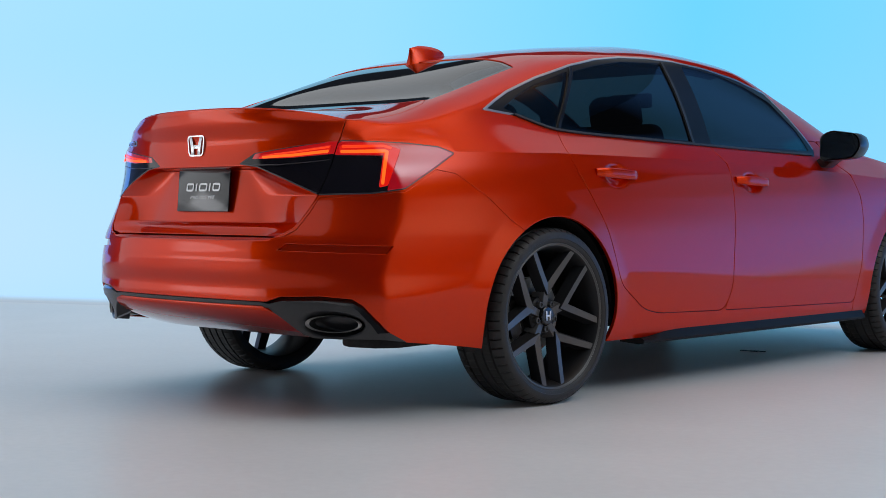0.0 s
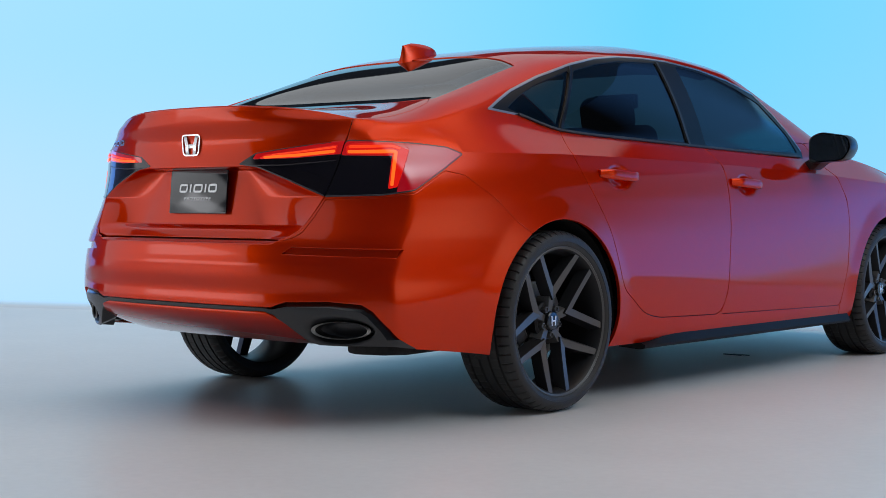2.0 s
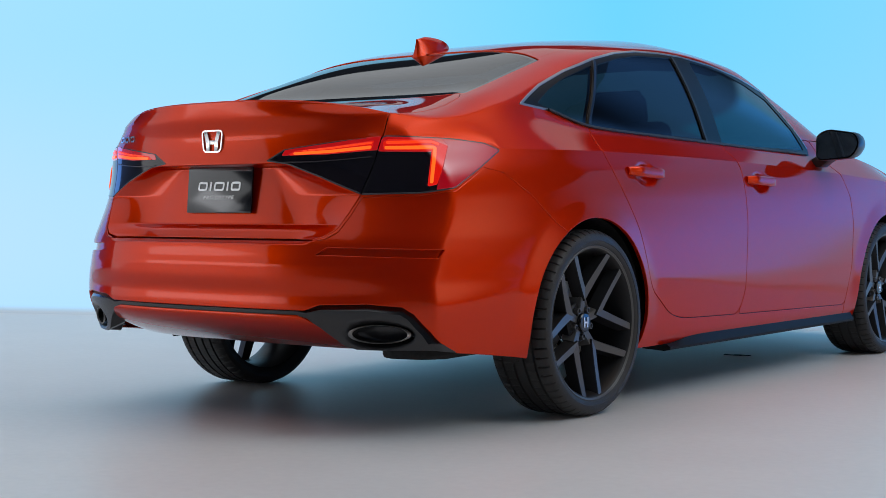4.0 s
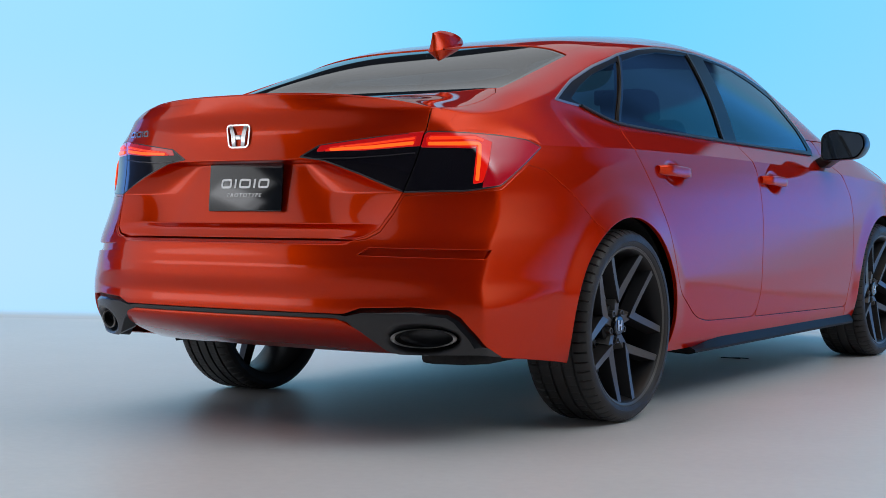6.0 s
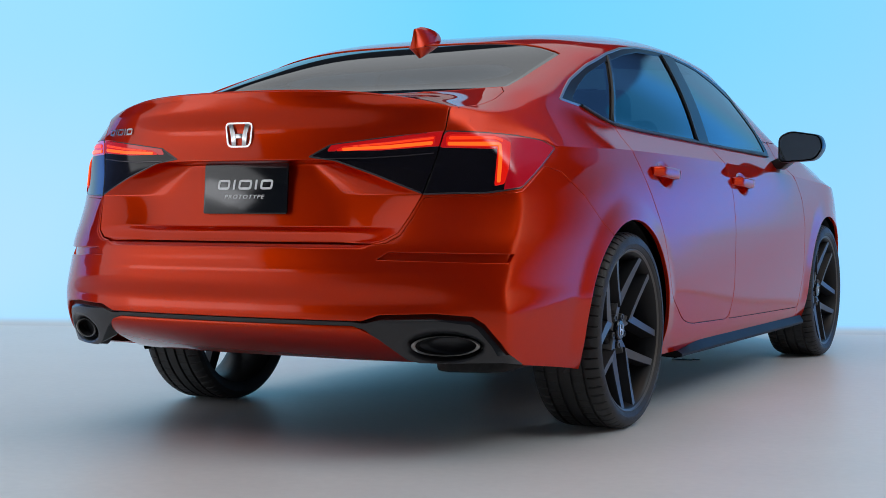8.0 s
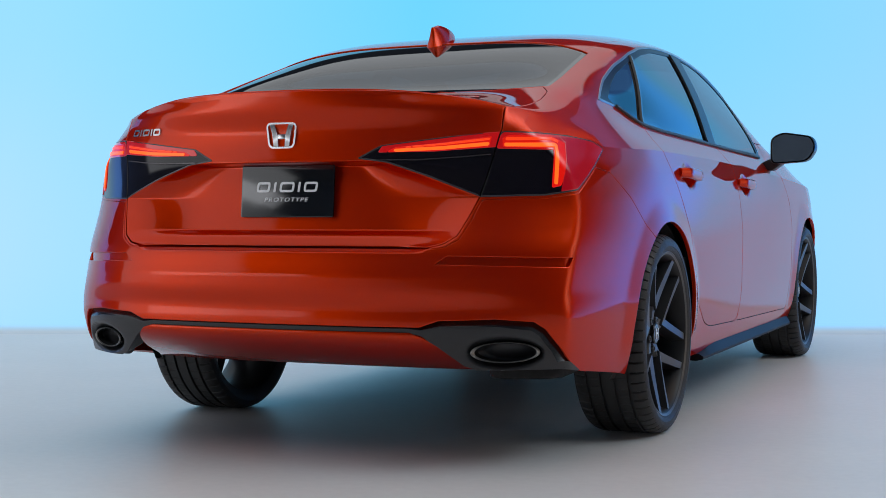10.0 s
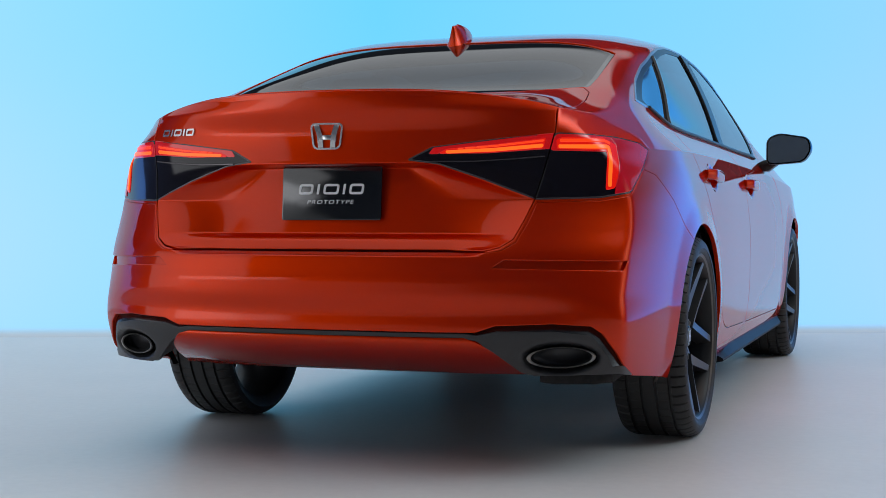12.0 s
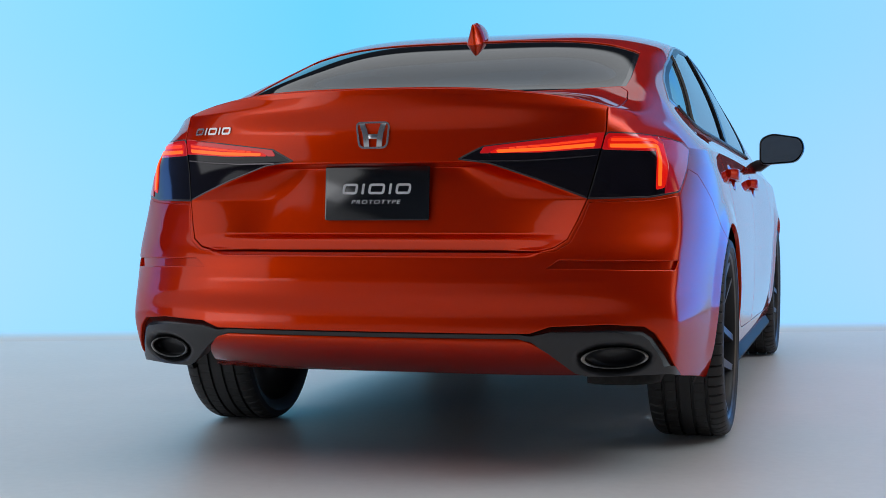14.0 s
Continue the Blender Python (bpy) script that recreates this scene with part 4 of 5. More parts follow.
def lamp(side):
    l = new("tail_lamp")
    l.parent = car
    tagged(l, "lit red tail lamp with a smoked lens")
    f = (lambda s: s) if side > 0 else (lambda s: s.flipped())
    guide = keep(outer, OUT_GUIDE, "wz", 0)
    inner_core = keep(guide, OUT_CORE, "wz", 0)
    red = drop(keep(keep(outer, OUT_RED, "wz", -0.001), LAMP_OUT, "wz", -0.005), OUT_GUIDE, "wz", 0.002)
    sheet_part("lens", f(outer.rim(0.02)), HOUSING, l, "smoked gloss lens")
    sheet_part("red_lens", f(red.moved(0.0025).rim(0.004)), LENS_RED, l, "deep red lens")
    sheet_part("red_band", f(drop(keep(keep(outer, OUT_TOP, "wz", 0), LAMP_OUT, "wz", -0.0035), OUT_GUIDE, "wz", 0.001).moved(0.0012).rim(0.002)), LENS_BAND, l, "red lens band")
    sheet_part("lens_edge", f(outer.cut(0.0022 - lo(outer, LAMP_OUT, "wz", 0)).moved(0.0012).rim(0.002)), EDGE_GREY, l, "thin bright lens edge")
    sheet_part("light_guide", f(guide.moved(0.002).rim(0.003)), LIGHT_RED_EDGE, l, "glowing red light guide")
    sheet_part("light_core", f(inner_core.moved(0.005).rim(0.003)), LIGHT_RED, l, "bright orange-red light core")
    sheet_part("light_line", f(keep(guide, OUT_LINE, "wz", 0).moved(0.004).rim(0.002)), LIGHT_LINE, l, "thin bright red line")
    li = lamp_on_lid
    g = keep(li, IN_GUIDE, "xz", 0)
    sheet_part("lid_lens", f(li.rim(0.02)), HOUSING, l, "smoked gloss lens on the boot lid")
    sheet_part("lid_light_guide", f(g.moved(0.002).rim(0.003)), LIGHT_RED_EDGE, l, "glowing red light guide")
    sheet_part("lid_red_band", f(drop(keep(li, IN_RED, "xz", 0), IN_GUIDE, "xz", 0.001).moved(0.0012).rim(0.002)), LENS_BAND, l, "red lens band")
    sheet_part("lid_lens_edge", f(li.cut(np.where(li.pos[:, 0] > 0.585, -1.0, 0.0028 - lo(li, LAMP_IN, "xz", 0))).moved(0.0012).rim(0.002)), EDGE_GREY, l, "thin bright lens edge")
    sheet_part("lid_light_line", f(keep(g, IN_LINE, "xz", 0).moved(0.005).rim(0.003)), LIGHT_LINE, l, "thin bright light line")
    core = keep(g, IN_CORE, "xz", 0)
    sheet_part("lid_light_core", f(core.moved(0.005).rim(0.003)), LIGHT_RED, l, "bright orange-red light core")
    seam = bmesh.new()
    pts = []
    for x, z in ((0.300, 0.868), (0.42, 0.868), (0.52, 0.874), (0.606, 0.882)):
        y = float(lower_tail_y(np.array([x]), np.array([z]))[0])
        pts.append((Vector((x, y - 0.002, z)), Vector((0.3, -1, 0)).normalized()))
    b = bar(pts, 0.004, 0.003, seam)
    part("lens_rib", b if side > 0 else flip(b), EDGE_GREY, l, "thin moulded rib")


LIGHT_RED_EDGE = glowing("red_guide_glow", (0.95, 0.010, 0.004), 0.72)
LENS_BAND = material("red_lens_band", (0.30, 0.003, 0.004), 0.10, 0, 1.0, Emission_Color=(0.9, 0.005, 0.006, 1), Emission_Strength=0.36)
lamp(1)
lamp(-1)

# ---------- boot lid furniture ----------


def tail_point(x, z):
    y = float((lower_tail_y(np.array([abs(x)]), np.array([z])) + tail_y(np.array([abs(x)]), np.array([z])))[0])
    return Vector((x, y, z))


def facing(x, z):
    """A pose on the tail's face: its x runs to the car's right, its y up, its z out of the face."""
    p, a, b = tail_point(x, z), tail_point(x + 0.02, z), tail_point(x, z + 0.01)
    ex, ey = (a - p).normalized(), (b - p).normalized()
    n = ex.cross(ey).normalized()
    ey = n.cross(ex).normalized()
    m = Matrix((ex, ey, n)).transposed().to_4x4()
    m.translation = p
    return m


def slab(outline, h, bevel=0.0):
    return prism(outline, "z", 0, h, bevel)


def lettering(name, text, size, mat, parent, m, shear=0.0, stretch=1.0, gap=1.0, height=0.0015, label=""):
    c = bpy.data.curves.new(name, "FONT")
    c.body, c.size, c.extrude, c.shear, c.align_x, c.space_character = text, size, height / 2, shear, "CENTER", gap
    tmp = new(name, c)
    me = bpy.data.meshes.new_from_object(tmp.evaluated_get(bpy.context.evaluated_depsgraph_get()))
    bpy.data.objects.remove(tmp)
    me.transform(m @ Matrix.Diagonal((stretch, 1, 1, 1)) @ Matrix.Translation((0, 0, height / 2)))
    me.materials.append(mat)
    ob = new(name, me)
    ob.parent = parent
    return tagged(ob, label)


def hollow(w, h, lean, stroke, high, r=0.008):
    """A plain slim mark: a solid bar where it is narrow, a hollow rounded frame where it is wide."""
    def outline(d):
        k = lean * (1 - d / h)
        return rounded([(-w / 2 + d - k, -h / 2 + d), (w / 2 - d - k, -h / 2 + d), (w / 2 - d + k, h / 2 - d), (-w / 2 + d + k, h / 2 - d)], max(r - d, 0.002), 4)
    if w < 3 * stroke:
        return slab(outline(0), high)
    bm = bmesh.new()
    rings = [[bm.verts.new((*q, z)) for q in outline(d)] for d, z in ((0, 0), (0, high), (stroke, high), (stroke, 0))]
    n = len(rings[0])
    for a, b in zip(rings, rings[1:]):
        for k in range(n):
            bm.faces.new((a[k], a[(k + 1) % n], b[(k + 1) % n], b[k]))
    return bm


def plate():
    m = Matrix.LocRotScale((0.0, -0.912, 0.782), Euler((radians(90 - 4.5), 0, 0)), None)
    p = part("display_plate", slab(rounded([(-0.153, -0.076), (0.153, -0.076), (0.153, 0.076), (-0.153, 0.076)], 0.006, 3), 0.006, 0.001), PLATE, trunk, "black display plate with silver lettering")
    p.data.transform(m)
    # plain marks in the size of the plate's upper word
    x = -0.100
    for w in (0.044, 0.007, 0.048, 0.007, 0.044):
        b = hollow(w, 0.030, 0.002, 0.0068, 0.0015, 0.010)
        bmesh.ops.transform(b, matrix=m @ Matrix.Translation((x + w / 2, 0.012, 0.0061)), verts=b.verts)
        part("letter_mark", b, SILVER, p, "plain silver mark")
        x += w + 0.0125
    lettering("lettering", "PROTOTYPE", 0.0165, SILVER, p, m @ Matrix.Translation((-0.004, -0.030, 0.0061)), 0.25, 1.35, 1.22, 0.001, "small silver capitals")


plate()


def emblem():
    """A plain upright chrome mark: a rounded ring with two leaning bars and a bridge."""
    m = facing(0, 0.942)
    out = rounded([(-0.042, -0.037), (0.042, -0.037), (0.051, 0.038), (-0.051, 0.038)], 0.018, 7)
    inn = rounded([(-0.0368, -0.0318), (0.0368, -0.0318), (0.0455, 0.0330), (-0.0455, 0.0330)], 0.0135, 7)
    bm = bmesh.new()
    n = len(out)
    rings = [[bm.verts.new((*p, h)) for p in o] for o, h in ((out, 0.0), (out, 0.006), (inn, 0.006), (inn, 0.0))]
    for a, b in zip(rings, rings[1:]):
        for k in range(n):
            bm.faces.new((a[k], a[(k + 1) % n], b[(k + 1) % n], b[k]))
    e = new("emblem")
    e.parent = trunk
    tagged(e, "chrome badge on the boot lid")
    bmesh.ops.transform(bm, matrix=m, verts=bm.verts)
    part("ring", bm, CHROME, e)
    for s in (-1, 1):
        o = [(s * 0.0400, 0.0325), (s * 0.0225, 0.0325), (s * 0.0150, 0.008), (s * 0.0125, -0.004), (s * 0.0095, -0.0315), (s * 0.0270, -0.0315), (s * 0.0265, -0.012), (s * 0.0300, 0.004)]
        b = slab(o, 0.0065, 0.0012)
        bmesh.ops.transform(b, matrix=m, verts=b.verts)
        part("bar", b, CHROME, e)
    b = slab([(-0.014, -0.010), (0.014, -0.010), (0.013, 0.004), (-0.013, 0.004)], 0.006, 0.001)
    bmesh.ops.transform(b, matrix=m, verts=b.verts)
    part("bridge", b, CHROME, e)
    x = -0.585
    s = new("script_badge")
    s.parent = trunk
    tagged(s, "small chrome script badge")
    for w in (0.032, 0.006, 0.034, 0.006, 0.032):
        fm = facing(x + w / 2, 0.966)
        b = hollow(w, 0.021, 0.003, 0.0055, 0.004, 0.006)
        bmesh.ops.transform(b, matrix=fm, verts=b.verts)
        part("mark", b, CHROME, s)
        x += w + 0.006


emblem()

# ---------- exhaust ends ----------
for s in (1, -1):
    ex = new("exhaust_tip")
    ex.parent = car
    tagged(ex, "oval exhaust end in dark chrome")
    yb = float(lower_tail_y(np.array([PIPE[0]]), np.array([PIPE[1]]))[0])

    def oval(prof, mat, name, label=""):
        bm = lathe([(r, d) for r, d in prof], 56)
        for v in bm.verts:
            d, a, b = v.co
            x = a * 2.85
            v.co = (s * (PIPE[0] + x), yb + d + (x + 0.075) * 0.60 - 0.034, PIPE[1] + b)
        part(name, bm, mat, ex, label)
    oval([(0.0262, 0.09), (0.0262, 0.014), (0.0268, 0.010)], UNDER, "finisher", "black oval finisher")
    oval([(0.0262, 0.012), (0.0270, 0.0055), (0.0282, 0.0035), (0.0290, 0.0060), (0.0296, 0.012)], TIP, "finisher_lip", "thin bright finisher lip")
    oval([(0.0296, 0.010), (0.0302, 0.03), (0.0302, 0.09)], BLACK_GLOSS, "finisher_sleeve")
    # black disc closes the pipe; its depth's darkness is put into the colour
    oval([(0.0262, 0.085), (0.001, 0.085)], UNDER, "pipe_inside", "black disc for the dark inside")


# ---------- handles ----------
def handle(y, z, parent, s):
    bm = bmesh.new()
    rings = []
    for i in range(15):
        t = i / 14
        yy = y - 0.128 + 0.256 * t
        xs = float(side_x(np.array([yy]), np.array([z]))[0])
        out = 0.001 + 0.025 * float(smooth(-0.02, 0.20, t) * smooth(1.02, 0.82, t))
        h = 0.0205 * (0.70 + 0.30 * math.sin(math.pi * t) ** 0.5)
        zc = z + 0.010 - 0.010 * t
        ring = []
        for k in range(12):
            a = 2 * math.pi * k / 12
            ca, sa = math.cos(a), math.sin(a)
            ring.append(bm.verts.new((s * (xs + out + 0.011 * math.copysign(abs(ca) ** 0.6, ca) - 0.006), yy, zc + h * math.copysign(abs(sa) ** 0.6, sa))))
        rings.append(ring)
    for a, b in zip(rings, rings[1:]):
        for k in range(12):
            bm.faces.new((a[k], a[(k + 1) % 12], b[(k + 1) % 12], b[k]))
    bm.faces.new(rings[0])
    bm.faces.new(rings[-1])
    part("door_handle", bm, PAINT, parent, "orange-red pull handle", True, 60)


for (hy, hz), doors in zip(HANDLES, (rear_doors, front_doors)):
    for s, d in zip((1, -1), doors):
        handle(hy, hz, d, s)

# ---------- side mirrors ----------
for s in (1, -1):
    mi = new("side_mirror")
    mi.parent = car
    tagged(mi, "gloss black door mirror")

    def mirror_shape(front, dx=0.0):
        o = rounded([(0.858 + dx, 0.930 + dx), (1.025 - dx, 0.942 + dx), (1.060 - dx, 1.000), (1.043 - dx, 1.055 - dx), (0.91, 1.076 - dx), (0.858 + dx, 1.050 - dx)], 0.03, 5)
        return [(s * x, z) for x, z in o]
    o = mirror_shape(0)
    bm = bmesh.new()
    cx, cz = 0.950, 1.000
    rings = []
    for d, k in ((0.0, 0.90), (-0.008, 0.97), (0.004, 1.0), (0.05, 0.99), (0.09, 0.90), (0.125, 0.70), (0.145, 0.42), (0.150, 0.1)):
        rings.append([bm.verts.new((s * cx + (x - s * cx) * k, 1.952 + d + (abs(x) - cx) * 0.10, cz + (z - cz) * k)) for x, z in o])
    n = len(o)
    for a, b in zip(rings, rings[1:]):
        for k in range(n):
            bm.faces.new((a[k], a[(k + 1) % n], b[(k + 1) % n], b[k]))
    bm.faces.new(rings[-1])
    part("housing", bm, MIRROR_BLACK, mi)
    bm = bmesh.new()
    ring = [bm.verts.new((s * cx + (x - s * cx) * 0.91, 1.944 + (abs(x) - cx) * 0.07 + (z - cz) * 0.04, cz + (z - cz) * 0.88)) for x, z in o]
    bm.faces.new(ring)
    part("mirror_glass", bm, material("mirror_silver", (0.55, 0.62, 0.64), 0.03, 1.0), mi, "silvered mirror glass", False)
    bm = prism([(s * 0.80, 0.905), (s * 0.86, 0.905), (s * 0.93, 0.955), (s * 0.90, 0.965), (s * 0.84, 0.955), (s * 0.80, 0.935)], "y", 1.985, 2.065, 0.008)
    part("arm", bm, MIRROR_BLACK, mi)

# ---------- roof fin ----------
bm = bmesh.new()
rings = []
for i in range(13):
    t = i / 12
    zt = t * 0.068
    y0 = 0.122 + 0.006 * t - 0.012 * (1 - t) ** 3
    y1 = 0.335 - 0.155 * t ** 2.2
    w = 0.025 * (1 - t) ** 0.8 + 0.0050
    ring = []
    for k in range(24):
        a = 2 * math.pi * k / 24
        yy = (y0 + y1) / 2 + (y1 - y0) / 2 * math.cos(a)
        base = float(upper_z(np.array([0.0]), np.array([yy]))[0])
        ring.append(bm.verts.new((w * math.sin(a) * (1 - 0.35 * math.cos(a)), yy, base - 0.004 + zt)))
    rings.append(ring)
for a, b in zip(rings, rings[1:]):
    for k in range(24):
        bm.faces.new((a[k], a[(k + 1) % 24], b[(k + 1) % 24], b[k]))
bm.faces.new(rings[-1])
part("antenna_fin", bm, PAINT, car, "orange-red shark fin aerial", True, 60)

# ---------- sills, underside ----------
for f in (lambda b: b, flip):
    bm = bmesh.new()
    rings = []
    for i in range(31):
        t = i / 30
        y = 0.56 + 1.78 * t
        lift = 0.032 * smooth(0.0, 0.16, t)
        xs = float(side_x(np.array([y]), np.array([0.215]))[0])
        z1 = 0.206 + lift * (1 - 0.35 * t)
        rings.append([bm.verts.new(q) for q in ((xs - 0.10, y, 0.185), (xs - 0.10, y, z1), (xs + 0.004, y, z1), (xs + 0.022, y, 0.196), (xs + 0.020, y, 0.186), (xs - 0.005, y, 0.180))])
    for a, b in zip(rings, rings[1:]):
        for k in range(6):
            bm.faces.new((a[k], a[(k + 1) % 6], b[(k + 1) % 6], b[k]))
    bm.faces.new(rings[0])
    bm.faces.new(rings[-1])
    part("side_skirt", f(bm), SKIRT, car, "gloss black sill blade")
inner = LOWER.moved(-0.022)
inner = inner.cut(np.minimum(np.hypot(inner.pos[:, 1], inner.pos[:, 2] - 0.322), np.hypot(inner.pos[:, 1] - AXLE, inner.pos[:, 2] - 0.322)) - ARCH_R - 0.004)
inner = inner.cut(inner.pos[:, 2] - np.where(inner.pos[:, 1] < -0.4, np.where(inner.pos[:, 1] < -0.6, 0.37, 0.30), 0.215))
inner_up = UPPER.moved(-0.016)
for o, by in ((GLASS_BACK, "xy"), (SCREEN, "xy"), (PANE_Q, "yz"), (PANE_R, "yz"), (PANE_F, "yz")):
    f = lo(inner_up, o, by, -0.004)
    if by == "yz":
        f = np.where(inner_up.pos[:, 2] > 0.9, f, -1.0)
    if o is GLASS_BACK:
        f = np.where(inner_up.pos[:, 2] > 1.0, f, -1.0)
    inner_up = inner_up.cut(-f)
ins = inner.plus(inner_up)
sheet_part("inner_shell", ins.plus(ins.flipped()), UNDER, car, "black inner body shell")
bm = prism(rounded([(-0.55, -0.50), (0.55, -0.50), (0.60, -0.45), (0.62, -0.38), (0.62, 0.42), (0.82, 0.5), (0.82, 2.25), (0.62, 2.35), (0.62, 3.1), (0.55, 3.45), (-0.55, 3.45), (-0.62, 3.1), (-0.62, 2.35), (-0.82, 2.25), (-0.82, 0.5), (-0.62, 0.42), (-0.62, -0.38), (-0.60, -0.45)], 0.05, 3), "z", 0.252, 0.34)
part("floor_pan", bm, UNDER, car, "black floor pan")
for s in (1, -1):
    x = 0.0 if s > 0 else 0.20  # the left box sits further in
    bm = prism(rounded([(s * (0.57 - x), -0.78 + x), (s * (0.76 - x), -0.72 + x), (s * (0.74 - x), -0.42 + x), (s * (0.50 - x), -0.42 + x)], 0.05, 4), "z", 0.246, 0.30, 0.012)
    part("silencer", bm, UNDER, car, "black silencer box below the bumper")
    for yw in (0.0, AXLE):
        prof = [(ARCH_R + 0.004, 0.50), (ARCH_R + 0.004, 0.862)]
        bm = lathe([(r, s * x) for r, x in prof], 48)
        bmesh.ops.translate(bm, vec=(0, yw, 0.322), verts=bm.verts)
        bmesh.ops.delete(bm, geom=[v for v in bm.verts if v.co.z < (0.29 if yw == 0 and v.co.y < 0 else 0.23)], context="VERTS")
        part("wheel_liner", bm, UNDER, car, "black wheel arch liner")
        bm = lathe([(ARCH_R + 0.006, s * 0.52), (0.02, s * 0.52)], 48)
        bmesh.ops.translate(bm, vec=(0, yw, 0.322), verts=bm.verts)
        for v in bm.verts:
            v.co.z = max(v.co.z, 0.215)
        part("arch_wall", bm, UNDER, car, "black inner arch wall")


# ---------- wheels ----------
def wheel():
    """A right-hand wheel about its hub; x points out of the car."""
    w = new("wheel")
    tagged(w, "satin black split-spoke alloy wheel with low tyre")
    prof = [(0.262, -0.104), (0.274, -0.113), (0.294, -0.119), (0.309, -0.114), (0.317, -0.104), (0.3215, -0.092)]
    for c in (-0.066, -0.022, 0.022, 0.066):
        prof += [(0.3235, c - 0.016 if c > -0.06 else c - 0.014), (0.3235, c - 0.0055), (0.3165, c - 0.0035), (0.3165, c + 0.0035), (0.3235, c + 0.0055)]
    prof += [(0.3235, 0.086), (0.3215, 0.093), (0.317, 0.104), (0.308, 0.114), (0.294, 0.119), (0.285, 0.1185), (0.2835, 0.1165), (0.276, 0.1145), (0.269, 0.110), (0.262, 0.102)]
    n = 480
    bm = lathe(prof, n)
    bm.verts.ensure_lookup_table()
    for i, (r, x) in enumerate(prof):
        if r > 0.312 and 0.070 < abs(x) < 0.112:
            for k in range(n):
                if (k + (4 if x < 0 else 0)) % 8 == 0:
                    v = bm.verts[i * n + k]
                    c = 1 - 0.0055 / r
                    v.co.y, v.co.z = v.co.y * c, v.co.z * c
        elif r > 0.322 and 0.03 < abs(x) < 0.06:
            for k in range(n):
                if k % 8 == 5:
                    v = bm.verts[i * n + k]
                    c = 1 - 0.0035 / r
                    v.co.y, v.co.z = v.co.y * c, v.co.z * c
    part("tyre", bm, RUBBER, w, "black road tyre with grooved tread", True, 30)
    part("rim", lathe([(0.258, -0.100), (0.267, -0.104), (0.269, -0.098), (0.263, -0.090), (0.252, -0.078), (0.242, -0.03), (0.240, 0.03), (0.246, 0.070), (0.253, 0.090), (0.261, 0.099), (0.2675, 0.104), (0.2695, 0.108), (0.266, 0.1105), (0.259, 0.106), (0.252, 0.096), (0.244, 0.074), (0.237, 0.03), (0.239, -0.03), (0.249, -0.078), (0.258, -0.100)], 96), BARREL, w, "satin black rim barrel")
    part("rim_lip", lathe([(0.2590, 0.1068), (0.2662, 0.1114), (0.2702, 0.1086), (0.2705, 0.1050)], 96), RIM, w, "satin grey rim lip")
    hub_x = 0.062
    for j in range(5):
        a0 = math.radians(90 + 72 * j)
        axis = Vector((0, math.cos(a0), math.sin(a0)))
        for sgn in (-1, 1):
            a1 = a0 + sgn * math.radians(24.5)
            end = Vector((0, math.cos(a1), math.sin(a1))) * 0.258
            q = (end - axis * 0.097).normalized().cross(Vector((1, 0, 0))) * sgn
            side = Vector((0, -math.sin(a0), math.cos(a0))) * sgn
            q = q if q.dot(side) > 0 else -q
            bm = bmesh.new()
            rings = []
            for i in range(9):
                t = i / 8
                away = (axis * 0.077).lerp(end + q * 0.0110, t)
                near = (axis * 0.122).lerp(end - q * 0.0105, t)
                da = (-axis).lerp(q, min(1, t * 3)).normalized()
                dn = axis.lerp(-q, min(1, t * 3)).normalized()
                x1 = hub_x + 0.010 + 0.030 * t ** 1.2

                def at(v, x):
                    return bm.verts.new(v + Vector((x, 0, 0)))
                rings.append([at(away + da * 0.012, x1 - 0.042), at(away + da * 0.0025, x1 - 0.005), at(away, x1), at(near, x1), at(near + dn * 0.0025, x1 - 0.005), at(near + dn * 0.008, x1 - 0.042)])
            for a, b in zip(rings, rings[1:]):
                for k in range(6):
                    bm.faces.new((a[k], a[(k + 1) % 6], b[(k + 1) % 6], b[k]))
            bm.faces.new(rings[0])
            bm.faces.new(rings[-1])
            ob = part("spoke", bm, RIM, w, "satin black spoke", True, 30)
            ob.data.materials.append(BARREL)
            # outward faces keep the rim grey, side faces take the darker barrel colour
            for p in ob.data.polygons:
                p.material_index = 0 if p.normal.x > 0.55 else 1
        bm = bmesh.new()
        rings = []
        for i in range(5):
            t = i / 4
            r = 0.028 + 0.060 * t
            c, q = Vector((0, math.cos(a0), math.sin(a0))), Vector((0, -math.sin(a0), math.cos(a0)))
            x1 = hub_x - 0.004 + 0.008 * t
            wt, wb = 0.012 + 0.002 * t, 0.022 + 0.006 * t
            o = c * r
            rings.append([bm.verts.new(p) for p in (o - q * wb + Vector((x1 - 0.045, 0, 0)), o - q * (wt + 0.003) + Vector((x1 - 0.006, 0, 0)), o - q * wt + Vector((x1, 0, 0)), o + q * wt + Vector((x1, 0, 0)), o + q * (wt + 0.003) + Vector((x1 - 0.006, 0, 0)), o + q * wb + Vector((x1 - 0.045, 0, 0)))])
        for a, b in zip(rings, rings[1:]):
            for k in range(6):
                bm.faces.new((a[k], a[(k + 1) % 6], b[(k + 1) % 6], b[k]))
        bm.faces.new(rings[0])
        bm.faces.new(rings[-1])
        part("spoke_stem", bm, RIM, w, "satin black spoke root", True, 30)
    part("hub", lathe([(0.072, 0.010), (0.072, 0.044), (0.066, 0.050), (0.040, 0.052), (0.0335, 0.060)], 60), BARREL, w, "black hub face")
    cap = part("centre_cap", lathe([(0.0335, 0.058), (0.0335, 0.071), (0.030, 0.074), (0.0005, 0.075)], 40), BLACK_GLOSS, w, "gloss black centre cap")
    bm = bmesh.new()
